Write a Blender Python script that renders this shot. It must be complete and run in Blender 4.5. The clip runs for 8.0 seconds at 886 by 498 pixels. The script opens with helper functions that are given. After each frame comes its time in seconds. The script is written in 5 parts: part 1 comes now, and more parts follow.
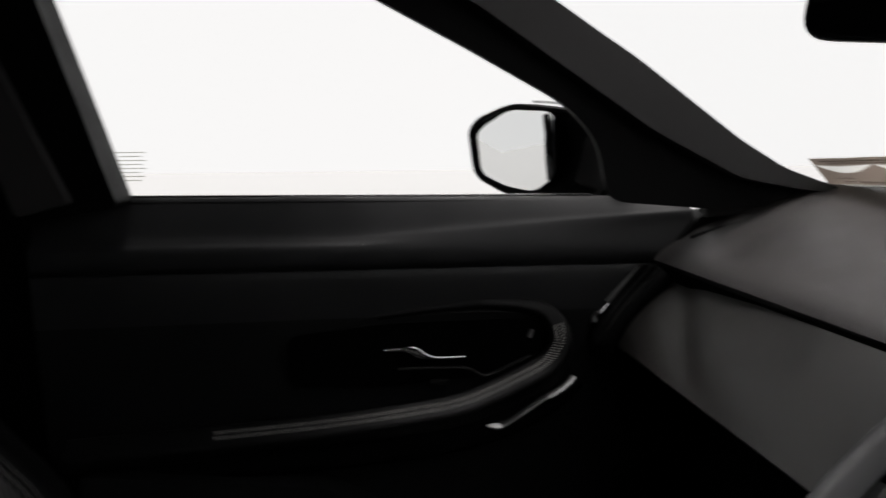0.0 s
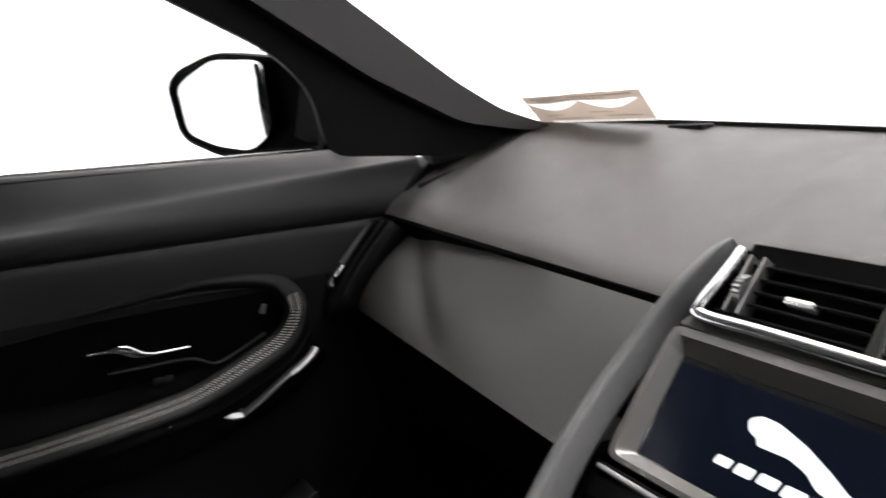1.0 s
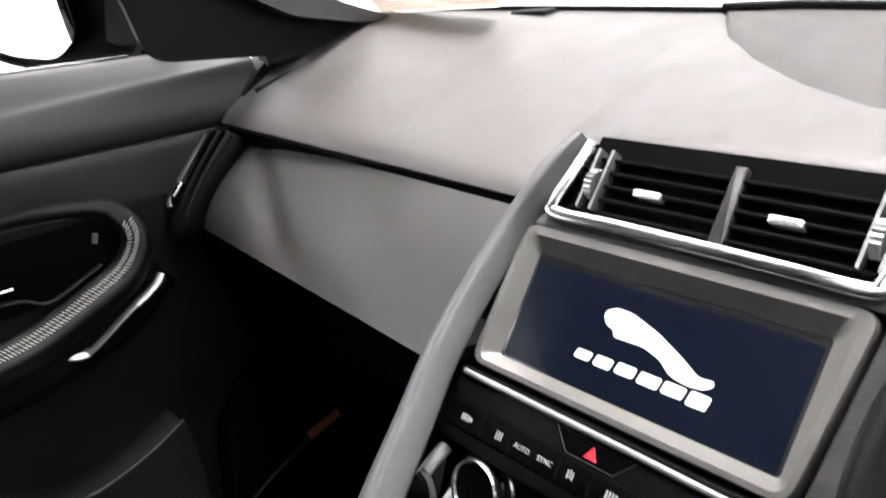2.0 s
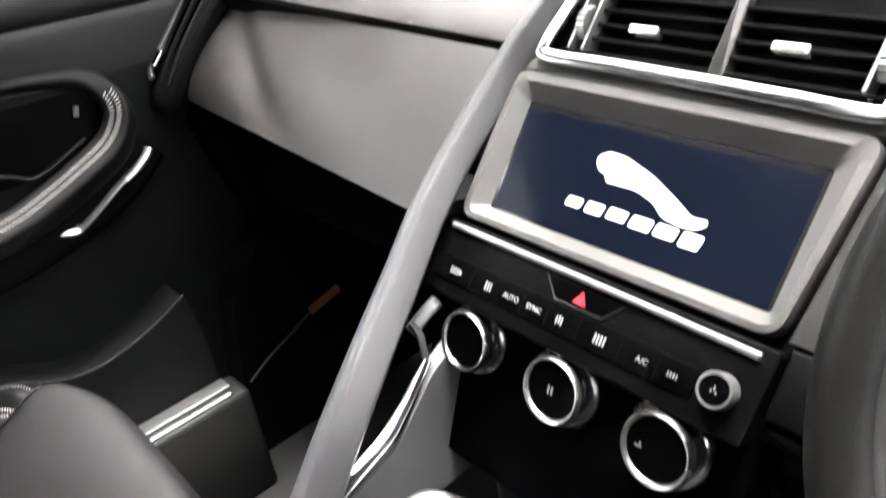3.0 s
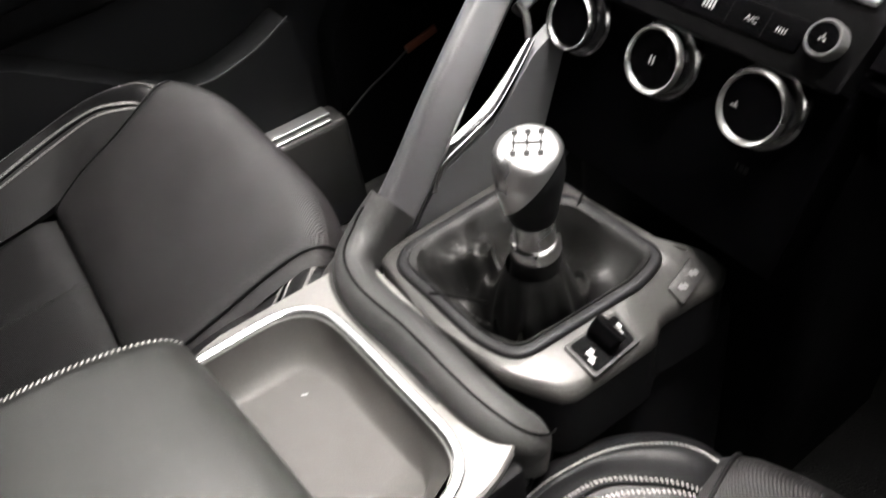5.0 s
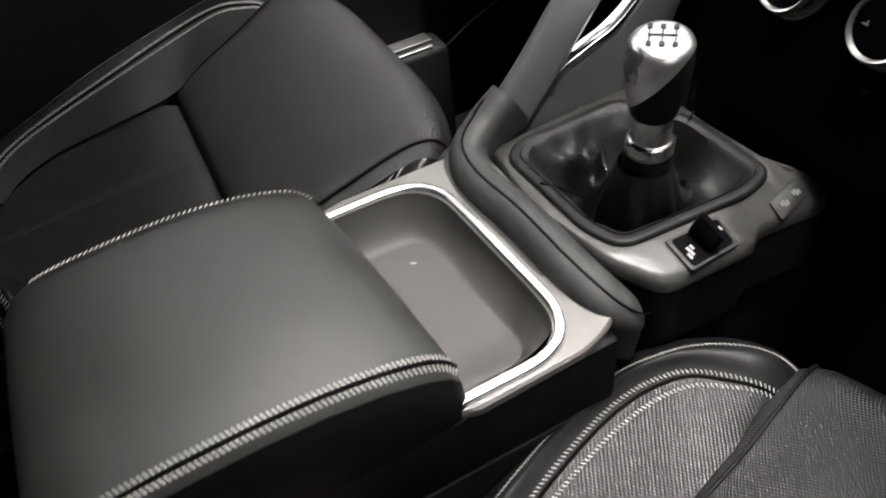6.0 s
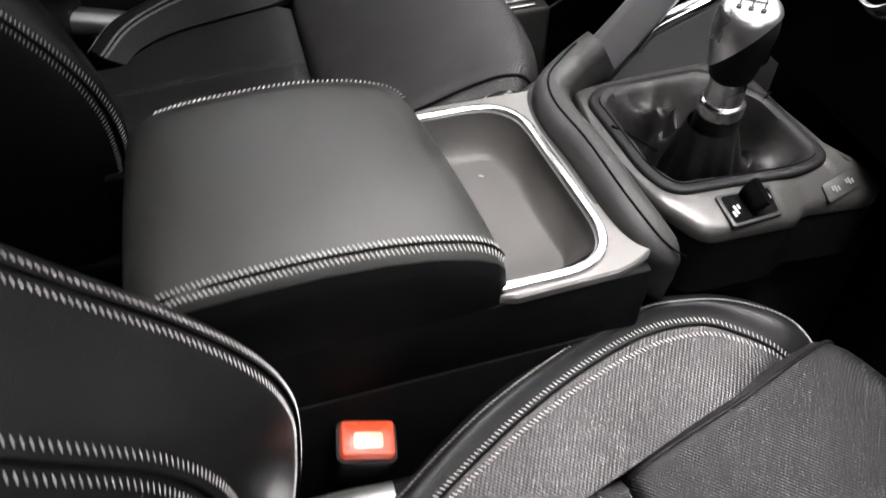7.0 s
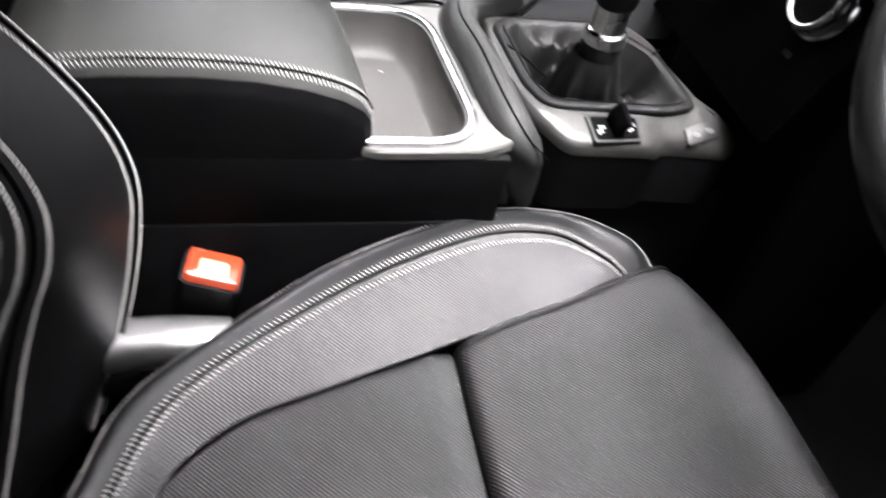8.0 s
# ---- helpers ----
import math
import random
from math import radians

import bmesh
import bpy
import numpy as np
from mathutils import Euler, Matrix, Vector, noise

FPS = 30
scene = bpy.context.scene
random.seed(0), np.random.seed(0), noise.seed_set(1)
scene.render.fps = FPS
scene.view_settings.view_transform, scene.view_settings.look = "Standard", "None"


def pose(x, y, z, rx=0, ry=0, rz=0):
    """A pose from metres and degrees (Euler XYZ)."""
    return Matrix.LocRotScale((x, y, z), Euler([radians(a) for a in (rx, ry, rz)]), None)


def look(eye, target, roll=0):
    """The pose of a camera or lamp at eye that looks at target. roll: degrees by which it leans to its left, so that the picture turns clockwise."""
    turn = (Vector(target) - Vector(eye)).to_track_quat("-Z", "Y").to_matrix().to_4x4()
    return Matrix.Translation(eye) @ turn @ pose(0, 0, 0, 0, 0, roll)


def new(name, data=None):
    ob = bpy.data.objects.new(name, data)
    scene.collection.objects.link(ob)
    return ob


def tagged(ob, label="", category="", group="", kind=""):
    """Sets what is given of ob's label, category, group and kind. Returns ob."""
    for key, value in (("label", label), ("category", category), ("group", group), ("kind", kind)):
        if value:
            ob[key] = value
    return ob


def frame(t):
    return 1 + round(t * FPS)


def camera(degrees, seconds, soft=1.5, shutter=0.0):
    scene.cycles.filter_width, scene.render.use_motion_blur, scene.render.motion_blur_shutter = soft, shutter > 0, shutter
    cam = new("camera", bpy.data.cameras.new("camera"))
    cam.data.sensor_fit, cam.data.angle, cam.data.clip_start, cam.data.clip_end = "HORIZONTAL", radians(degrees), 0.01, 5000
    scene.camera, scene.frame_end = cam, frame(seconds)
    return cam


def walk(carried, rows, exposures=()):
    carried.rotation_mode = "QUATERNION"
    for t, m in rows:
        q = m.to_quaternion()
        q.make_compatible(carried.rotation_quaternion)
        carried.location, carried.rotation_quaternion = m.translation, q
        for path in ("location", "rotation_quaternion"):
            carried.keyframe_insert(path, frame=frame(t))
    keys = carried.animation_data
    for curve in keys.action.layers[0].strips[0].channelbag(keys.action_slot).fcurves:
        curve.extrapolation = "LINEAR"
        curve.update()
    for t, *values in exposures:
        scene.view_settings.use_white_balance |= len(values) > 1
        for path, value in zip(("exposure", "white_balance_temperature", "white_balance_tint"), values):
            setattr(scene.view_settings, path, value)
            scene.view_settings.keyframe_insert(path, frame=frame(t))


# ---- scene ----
cam = camera(62.6, 8.0, soft=1.6, shutter=0.5)
PATH = [
    (0, (0.373, 0.24, 0.937), (-1.583, 0.597, 0.718), -0.7),
    (0.5, (0.322, 0.27, 0.934), (-1.532, 0.969, 0.659), -2.0),
    (1, (0.292, 0.301, 0.942), (-1.407, 1.284, 0.559), -4.3),
    (1.5, (0.271, 0.318, 0.946), (-1.264, 1.497, 0.448), -5.3),
    (1.7, (0.266, 0.322, 0.953), (-1.204, 1.546, 0.373), -6.2),
    (2.8, (0.266, 0.336, 0.923), (-1.1, 1.482, 0.017), -7.9),
    (3, (0.269, 0.338, 0.911), (-1.091, 1.442, -0.056), -8.3),
    (3.5, (0.278, 0.33, 0.889), (-1.041, 1.338, -0.228), -8.3),
    (4, (0.288, 0.32, 0.869), (-1.005, 1.225, -0.36), -8.5),
    (4.5, (0.301, 0.301, 0.858), (-0.978, 1.089, -0.462), -9.6),
    (5, (0.319, 0.267, 0.848), (-0.969, 0.956, -0.518), -10.8),
    (5.2, (0.326, 0.256, 0.845), (-0.965, 0.883, -0.548), -11.6),
    (6.3, (0.373, 0.169, 0.833), (-0.943, 0.647, -0.595), -6.5),
    (6.5, (0.386, 0.164, 0.844), (-0.923, 0.594, -0.606), -5.4),
    (7, (0.43, 0.148, 0.836), (-0.896, 0.527, -0.613), -0.5),
    (7.5, (0.504, 0.164, 0.81), (-0.861, 0.535, -0.604), 4.7),
    (8, (0.558, 0.19, 0.769), (-0.799, 0.718, -0.603), 13.5),
]
walk(cam, [(t, look(eye, target, roll)) for t, eye, target, roll in PATH],
     exposures=[(0, -0.92, 6450, 10), (0.5, -0.8, 6400, 10), (1.0, 0.65, 6450, 10), (1.5, 0.35, 6450, 10), (1.7, 0.9, 6450, 10), (2.8, 2.35, 6450, 10), (3.5, 2.6, 6450, 10), (4.0, 2.65, 6550, 10),
                (4.5, 2.4, 6650, 11), (5.0, 1.85, 6650, 11), (5.2, 1.7, 6650, 11), (6.3, 0.95, 6500, 11), (6.5, 0.9, 6450, 11), (7.0, 1.5, 6400, 13), (7.5, 2.0, 6350, 13), (8.0, 2.2, 6250, 13)])

# ---- light: a white overcast surround seen and let in through the windows ----
world = bpy.data.worlds.new("world")
scene.world = world
world.use_nodes = True
bg = world.node_tree.nodes["Background"]
bg.inputs["Color"].default_value = (1.0, 0.985, 0.97, 1)
bg.inputs["Strength"].default_value = 1.8
sun_data = bpy.data.lights.new("sun", "SUN")
sun_data.energy, sun_data.angle, sun_data.color = 4.8, radians(26), (1.0, 0.955, 0.93)
sun = new("sun", sun_data)
sun.matrix_world = look((0.02, 0.60, 2.9), (0.0, 0.30, 0.4))


# ---- materials ----
def mat(name, col, rough=0.5, metal=0.0, grain=900.0, bump=0.25, var=0.18, rvar=0.08, spec=0.5, coat=0.0, weave=0.0, depth=0.0006, ribs=0.0, contrast=0.35):
    """A surface with fine grain and broad unevenness. weave: pitch in metres of a woven or perforated relief; ribs: pitch of upright ribs."""
    m = bpy.data.materials.new(name)
    m.use_nodes = True
    nt = m.node_tree
    b = nt.nodes["Principled BSDF"]
    b.inputs["Roughness"].default_value, b.inputs["Metallic"].default_value = rough, metal
    b.inputs["Specular IOR Level"].default_value, b.inputs["Coat Weight"].default_value = spec, coat
    b.inputs["Coat Roughness"].default_value = 0.08
    tc = nt.nodes.new("ShaderNodeTexCoord")

    def tex(scale, detail):
        n = nt.nodes.new("ShaderNodeTexNoise")
        n.inputs["Scale"].default_value, n.inputs["Detail"].default_value = scale, detail
        nt.links.new(tc.outputs["Object"], n.inputs["Vector"])
        return n.outputs["Fac"]

    broad, fine = tex(11.0, 4.0), tex(grain, 2.0)

    def math(op, a, c):
        n = nt.nodes.new("ShaderNodeMath")
        n.operation = op
        for k, v in enumerate((a, c)):
            if isinstance(v, (int, float)):
                n.inputs[k].default_value = v
            else:
                nt.links.new(v, n.inputs[k])
        return n.outputs[0]

    def ranged(src, lo, hi):
        n = nt.nodes.new("ShaderNodeMapRange")
        n.inputs["From Min"].default_value, n.inputs["From Max"].default_value = 0.3, 0.7
        n.inputs["To Min"].default_value, n.inputs["To Max"].default_value = lo, hi
        nt.links.new(src, n.inputs["Value"])
        return n.outputs[0]

    shade = ranged(math("ADD", math("MULTIPLY", broad, 0.6), math("MULTIPLY", fine, 0.4)), 1 - var, 1 + var)
    height = fine
    if weave:
        sep = nt.nodes.new("ShaderNodeSeparateXYZ")
        nt.links.new(tc.outputs["Object"], sep.inputs[0])
        k = 2 * math_pi / weave
        sx = math("SINE", math("MULTIPLY", math("ADD", sep.outputs[0], math("MULTIPLY", sep.outputs[2], 0.35)), k), 0)
        sy = math("SINE", math("MULTIPLY", math("ADD", sep.outputs[1], math("MULTIPLY", sep.outputs[2], 0.9)), k), 0)
        cells = math("MULTIPLY", sx, sy)
        holes = ranged(math("ADD", math("MULTIPLY", cells, 0.5), 0.5), 1 + contrast, 1 - contrast)
        shade = math("MULTIPLY", shade, holes)
        height = math("ADD", math("MULTIPLY", fine, 0.25), math("MULTIPLY", cells, -0.6))
    if ribs:
        sep = nt.nodes.new("ShaderNodeSeparateXYZ")
        nt.links.new(tc.outputs["Object"], sep.inputs[0])
        wave = math("SINE", math("MULTIPLY", math("ADD", sep.outputs[0], math("MULTIPLY", sep.outputs[2], 0.22)), 2 * math_pi / ribs), 0)
        shade = math("MULTIPLY", shade, ranged(math("ADD", math("MULTIPLY", wave, 0.5), 0.5), 1 - contrast, 1 + contrast))
        height = math("ADD", math("MULTIPLY", fine, 0.25), math("MULTIPLY", wave, 0.6))
    mix = nt.nodes.new("ShaderNodeVectorMath")
    mix.operation = "SCALE"
    mix.inputs[0].default_value = col
    nt.links.new(shade, mix.inputs["Scale"])
    nt.links.new(mix.outputs[0], b.inputs["Base Color"])
    nt.links.new(ranged(broad, max(rough - rvar, 0.02), rough + rvar), b.inputs["Roughness"])
    bp = nt.nodes.new("ShaderNodeBump")
    bp.inputs["Strength"].default_value, bp.inputs["Distance"].default_value = bump, depth
    nt.links.new(height, bp.inputs["Height"])
    nt.links.new(bp.outputs[0], b.inputs["Normal"])
    return m


def glow(name, col, strength):
    m = mat(name, tuple(c * 0.15 for c in col), 0.3, bump=0.0)
    b = m.node_tree.nodes["Principled BSDF"]
    b.inputs["Emission Color"].default_value = (*col, 1)
    b.inputs["Emission Strength"].default_value = strength
    return m


math_pi = math.pi
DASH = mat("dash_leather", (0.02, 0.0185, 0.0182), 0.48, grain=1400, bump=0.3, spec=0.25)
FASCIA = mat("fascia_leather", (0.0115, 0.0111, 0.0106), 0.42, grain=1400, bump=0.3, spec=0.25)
COLLAR = mat("collar_leather", (0.0160, 0.0160, 0.0158), 0.56, grain=1200, bump=0.35, spec=0.18)
LEATHER = mat("black_leather", (0.0042, 0.0042, 0.0045), 0.48, grain=1100, bump=0.35, spec=0.11)
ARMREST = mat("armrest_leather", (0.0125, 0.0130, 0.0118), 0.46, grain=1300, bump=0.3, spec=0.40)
INSERT = mat("seat_fabric", (0.0077, 0.0073, 0.0076), 0.50, grain=700, bump=0.55, weave=0.0034, depth=0.0013, spec=0.28, contrast=0.55)
PERF = mat("perforated_leather", (0.0036, 0.0034, 0.0036), 0.45, grain=700, bump=0.35, weave=0.0034, depth=0.0010, spec=0.27, contrast=0.4)
RIBBED = mat("ribbed_backrest", (0.026, 0.025, 0.0255), 0.45, grain=1500, bump=0.55, ribs=0.0060, depth=0.0014, spec=0.35, contrast=0.8)
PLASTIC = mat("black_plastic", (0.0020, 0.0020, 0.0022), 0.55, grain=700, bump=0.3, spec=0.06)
PANEL = mat("satin_black_panel", (0.0005, 0.0005, 0.0006), 0.45, grain=700, bump=0.1, spec=0.015)
GAITER = mat("gaiter_leather", (0.0044, 0.0044, 0.0042), 0.54, grain=1000, bump=0.4, spec=0.16, var=0.10)
GLOSS = mat("piano_black", (0.008, 0.008, 0.009), 0.10, grain=60, bump=0.02, coat=0.6)
DOORLOW = mat("lower_door_grain", (0.0062, 0.0064, 0.0069), 0.5, grain=800, bump=0.3, spec=0.16)
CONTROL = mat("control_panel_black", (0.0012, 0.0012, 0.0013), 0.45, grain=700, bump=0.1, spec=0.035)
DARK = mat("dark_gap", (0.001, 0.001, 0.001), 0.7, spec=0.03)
RIM = mat("rim_leather", (0.0022, 0.0022, 0.0021), 0.42, grain=1100, bump=0.3, spec=0.15)
GREY = mat("grey_trim", (0.0375, 0.0365, 0.035), 0.40, grain=900, bump=0.22, metal=0.0, spec=0.25)
BEZEL = mat("bezel_grey", (0.054, 0.053, 0.051), 0.36, grain=900, bump=0.15, metal=0.2, spec=0.25)
PALE = mat("pale_satin_plate", (0.095, 0.0935, 0.09), 0.38, grain=900, bump=0.15, metal=0.35, spec=0.25)
PLATE = mat("satin_metal_plate", (0.0180, 0.0176, 0.0168), 0.36, metal=0.0, grain=900, bump=0.12, spec=0.3)
KNOB = mat("bright_satin", (0.45, 0.45, 0.45), 0.34, metal=0.95, grain=900, bump=0.08, var=0.06)
BRIGHT = mat("bright_satin_trim", (0.62, 0.62, 0.61), 0.30, metal=0.85, grain=900, bump=0.06, var=0.06)
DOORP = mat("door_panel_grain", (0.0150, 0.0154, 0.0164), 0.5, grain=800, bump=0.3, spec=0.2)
BUTTON = mat("pale_button", (0.144, 0.144, 0.144), 0.35, metal=0.2, bump=0.1)
HANDLE = mat("grab_handle_satin", (0.031, 0.0314, 0.0326), 0.42, metal=0.1, grain=900, bump=0.12, var=0.08, spec=0.48)
POCKET = mat("pocket_grey", (0.078, 0.0795, 0.083), 0.5, metal=0.1, grain=900, bump=0.12, var=0.08, spec=0.35)
CHEEK = mat("dark_grey_trim", (0.011, 0.0107, 0.0105), 0.48, grain=900, bump=0.2, spec=0.18)
SATIN = mat("satin_silver", (0.18, 0.18, 0.18), 0.34, metal=0.7, grain=900, bump=0.1, var=0.08)
STRUT = mat("strut_grey", (0.0391, 0.0389, 0.0391), 0.5, metal=0.1, grain=900, bump=0.12, var=0.08, spec=0.35)
RING = mat("brushed_ring", (0.60, 0.60, 0.59), 0.27, metal=1.0, grain=900, bump=0.10, var=0.06)
FLANGE = mat("dark_chrome", (0.30, 0.30, 0.30), 0.24, metal=1.0, grain=900, bump=0.06, var=0.06)
CHROME = mat("bright_metal", (0.82, 0.82, 0.83), 0.16, metal=1.0, grain=300, bump=0.04, var=0.05, rvar=0.04)
TRAY = mat("tray_rubber", (0.031, 0.03, 0.028), 0.55, grain=800, bump=0.25, spec=0.25)
CARPET = mat("carpet", (0.012, 0.012, 0.0115), 0.95, grain=420, bump=0.9, depth=0.004)
THREAD = mat("white_thread", (0.40, 0.39, 0.375), 0.7, grain=2500, bump=0.3)
LINING = mat("headliner", (0.015, 0.0145, 0.0145), 0.9, grain=900, bump=0.4, spec=0.18)
PILLAR = mat("pillar_cloth", (0.025, 0.024, 0.0245), 0.8, grain=1200, bump=0.4, spec=0.25)
WHITE = mat("white_print", (0.85, 0.85, 0.85), 0.5, bump=0.05, var=0.04)
CARD = mat("tan_card", (0.22, 0.18, 0.15), 0.6, grain=500, bump=0.1)


def thin(m, col, share):
    """Lets daylight through a sheet of paper."""
    nt = m.node_tree
    mix, tr = nt.nodes.new("ShaderNodeMixShader"), nt.nodes.new("ShaderNodeBsdfTranslucent")
    tr.inputs["Color"].default_value, mix.inputs[0].default_value = (*col, 1), share
    nt.links.new(nt.nodes["Principled BSDF"].outputs[0], mix.inputs[1])
    nt.links.new(tr.outputs[0], mix.inputs[2])
    nt.links.new(mix.outputs[0], nt.nodes["Material Output"].inputs["Surface"])
    return m


thin(CARD, (0.26, 0.215, 0.18), 0.34)
CORD = thin(mat("pale_cord", (0.50, 0.50, 0.46), 0.6), (0.93, 0.94, 0.88), 0.9)
CORD_TAG = thin(mat("olive_tag", (0.16, 0.16, 0.13), 0.6), (0.70, 0.70, 0.60), 0.75)
PAPER = thin(mat("white_paper", (0.85, 0.85, 0.84), 0.5, bump=0.05, var=0.04), (0.62, 0.62, 0.60), 0.6)
INK = mat("brown_ink", (0.08, 0.052, 0.042), 0.6, bump=0.05)
GROUND = mat("pale_floor", (0.51, 0.507, 0.502), 0.7, grain=40, bump=0.1, var=0.03)
RUST = mat("orange_brown_tag", (0.24, 0.075, 0.045), 0.5)
SCREEN = mat("screen_glass", (0.0008, 0.001, 0.002), 0.16, bump=0.0, spec=0.12)
scr_bsdf = SCREEN.node_tree.nodes["Principled BSDF"]
scr_bsdf.inputs["Emission Color"].default_value = (0.10, 0.16, 0.32, 1)
scr_bsdf.inputs["Emission Strength"].default_value = 0.018
LIT = glow("lit_logo", (0.95, 0.98, 1.0), 0.6)
LIT_ICON = glow("lit_icon", (0.9, 0.9, 0.9), 0.055)
LIT_RED = glow("lit_red", (0.95, 0.05, 0.09), 0.09)
BUCKLE = glow("lit_buckle", (0.95, 0.12, 0.04), 0.12)
BUCKLE_WIN = glow("lit_buckle_window", (1.0, 0.62, 0.42), 0.30)
SPEAKER = mat("speaker_cloth", (0.0135, 0.0127, 0.0127), 0.7, grain=1200, bump=0.4, spec=0.18)
MIRROR = mat("mirror_glass", (0.72, 0.73, 0.73), 0.02, metal=1.0, bump=0.0, var=0.01, rvar=0.01)
GLASS = bpy.data.materials.new("window_glass")
GLASS.use_nodes = True
gb = GLASS.node_tree.nodes["Principled BSDF"]
gb.inputs["Base Color"].default_value = (1, 1, 1, 1)
gb.inputs["Transmission Weight"].default_value, gb.inputs["Roughness"].default_value, gb.inputs["IOR"].default_value = 1.0, 0.0, 1.05


# ---- shaping helpers ----
def V(*a):
    return Vector(a)


def thing(name, at, label, category, group="", kind=""):
    ob = new(name)
    ob.location = at
    ob.empty_display_size = 0.05
    return tagged(ob, label, category, group, kind)


def origin(ob):
    at = Vector(ob.location)
    while ob.parent:
        ob = ob.parent
        at += Vector(ob.location)
    return at


def part(name, bm, material, parent=None, label="", m=None, smooth=True):
    if m is not None:
        bm.transform(m)
    if parent is not None:
        bm.transform(Matrix.Translation(-origin(parent)))
    bmesh.ops.recalc_face_normals(bm, faces=bm.faces)
    me = bpy.data.meshes.new(name)
    bm.to_mesh(me)
    bm.free()
    if smooth:
        me.shade_smooth()
        me.set_sharp_from_angle(angle=radians(38))
    me.materials.append(material)
    ob = new(name, me)
    ob.parent = parent
    return tagged(ob, label)


def setting(name, bm, material, label, category, smooth=True):
    return tagged(part(name, bm, material, smooth=smooth), label, category, kind="structure")


def spline(pts, n, closed=False):
    """n points on a smooth curve through pts."""
    pts = [Vector(p) for p in pts]
    c, out = len(pts), []
    spans = c if closed else c - 1
    for k in range(n):
        u = k * spans / (n if closed else n - 1)
        i = min(int(u), spans - 1)
        f = u - i
        if closed:
            a, b, d, e = (pts[(i + j) % c] for j in (-1, 0, 1, 2))
        else:
            b, d = pts[i], pts[i + 1]
            a = pts[i - 1] if i else 2 * b - d
            e = pts[i + 2] if i + 2 < c else 2 * d - b
        out.append(0.5 * (2 * b + (d - a) * f + (2 * a - 5 * b + 4 * d - e) * f * f + (3 * b - a - 3 * d + e) * f ** 3))
    return out


def circle(r, k=12):
    return [(r * math.cos(2 * math_pi * i / k), r * math.sin(2 * math_pi * i / k)) for i in range(k)]


def rrect(w, h, r, k=3):
    """A rounded rectangle about the origin, w by h."""
    out = []
    for cx, cy, a in ((w / 2 - r, h / 2 - r, 0), (r - w / 2, h / 2 - r, 90), (r - w / 2, r - h / 2, 180), (w / 2 - r, r - h / 2, 270)):
        for i in range(k + 1):
            t = radians(a + 90 * i / k)
            out.append((cx + r * math.cos(t), cy + r * math.sin(t)))
    return out


def rounded(poly, r, k=5):
    """A polygon with its corners rounded."""
    out, c = [], len(poly)
    for i in range(c):
        p, q, s = (Vector(poly[(i + j) % c][:2]) for j in (-1, 0, 1))
        a, b = (p - q), (s - q)
        d = min(r, a.length * 0.45, b.length * 0.45)
        a, b = q + a.normalized() * d, q + b.normalized() * d
        for j in range(k + 1):
            t = j / k
            out.append(tuple(a * (1 - t) ** 2 + q * 2 * t * (1 - t) + b * t * t))
    return out


def bridge(bm, rings, closed_ring=True, closed_path=False, caps=True):
    vs = [[bm.verts.new(p) for p in ring] for ring in rings]
    n, k = len(vs), len(vs[0])
    for i in range(n if closed_path else n - 1):
        a, b = vs[i], vs[(i + 1) % n]
        for j in range(k if closed_ring else k - 1):
            bm.faces.new((a[j], a[(j + 1) % k], b[(j + 1) % k], b[j]))
    if caps and closed_ring and not closed_path:
        bm.faces.new(vs[0])
        bm.faces.new(list(reversed(vs[-1])))
    return bm


def sweep(pts, prof, n=0, closed=False, up=(0, 0, 1), scale=None, bm=None):
    """A profile carried along a curve. prof: (across, up) pairs, or a function of the way along."""
    P = spline(pts, n, closed) if n else [Vector(p) for p in pts]
    c, rings = len(P), []
    for i, p in enumerate(P):
        a = P[(i - 1) % c] if closed or i else p
        b = P[(i + 1) % c] if closed or i < c - 1 else p
        t = (b - a).normalized()
        u = Vector(up(i / (c - 1))) if callable(up) else Vector(up)
        side = t.cross(u).normalized()
        u2 = side.cross(t).normalized()
        f = i / (c - 1)
        s = scale(f) if scale else 1.0
        pr = prof(f) if callable(prof) else prof
        rings.append([p + side * x * s + u2 * y * s for x, y in pr])
    return bridge(bm or bmesh.new(), rings, True, closed)


def lathe(prof, k=32, bm=None):
    """A turned body about z. prof: (radius, height) pairs from bottom to top."""
    rings = [[V(r * math.cos(2 * math_pi * i / k), r * math.sin(2 * math_pi * i / k), z) for i in range(k)] for r, z in prof]
    return bridge(bm or bmesh.new(), rings)


def plate(outline, z0, z1, bevel=0.0, segs=2, bm=None):
    """A flat piece of an outline in x and y, from z0 to z1, its upper edge rounded."""
    bm = bm or bmesh.new()
    rings = [[V(x, y, z0) for x, y in outline]]
    mid = sum((Vector((x, y)) for x, y in outline), Vector((0, 0))) / len(outline)
    if bevel:
        c = len(outline)
        inw = []
        area = sum(outline[i][0] * outline[(i + 1) % c][1] - outline[(i + 1) % c][0] * outline[i][1] for i in range(c))
        for i in range(c):
            d = (Vector(outline[(i + 1) % c]) - Vector(outline[i - 1])).normalized()
            inw.append(Vector((-d.y, d.x)) * (1 if area > 0 else -1))
        for s in range(segs + 1):
            t = s / segs * math_pi / 2
            off, z = bevel * (1 - math.cos(t)), z1 - bevel + bevel * math.sin(t)
            rings.append([V(x + w.x * off, y + w.y * off, z) for (x, y), w in zip(outline, inw)])
    else:
        rings.append([V(x, y, z1) for x, y in outline])
    return bridge(bm, rings)


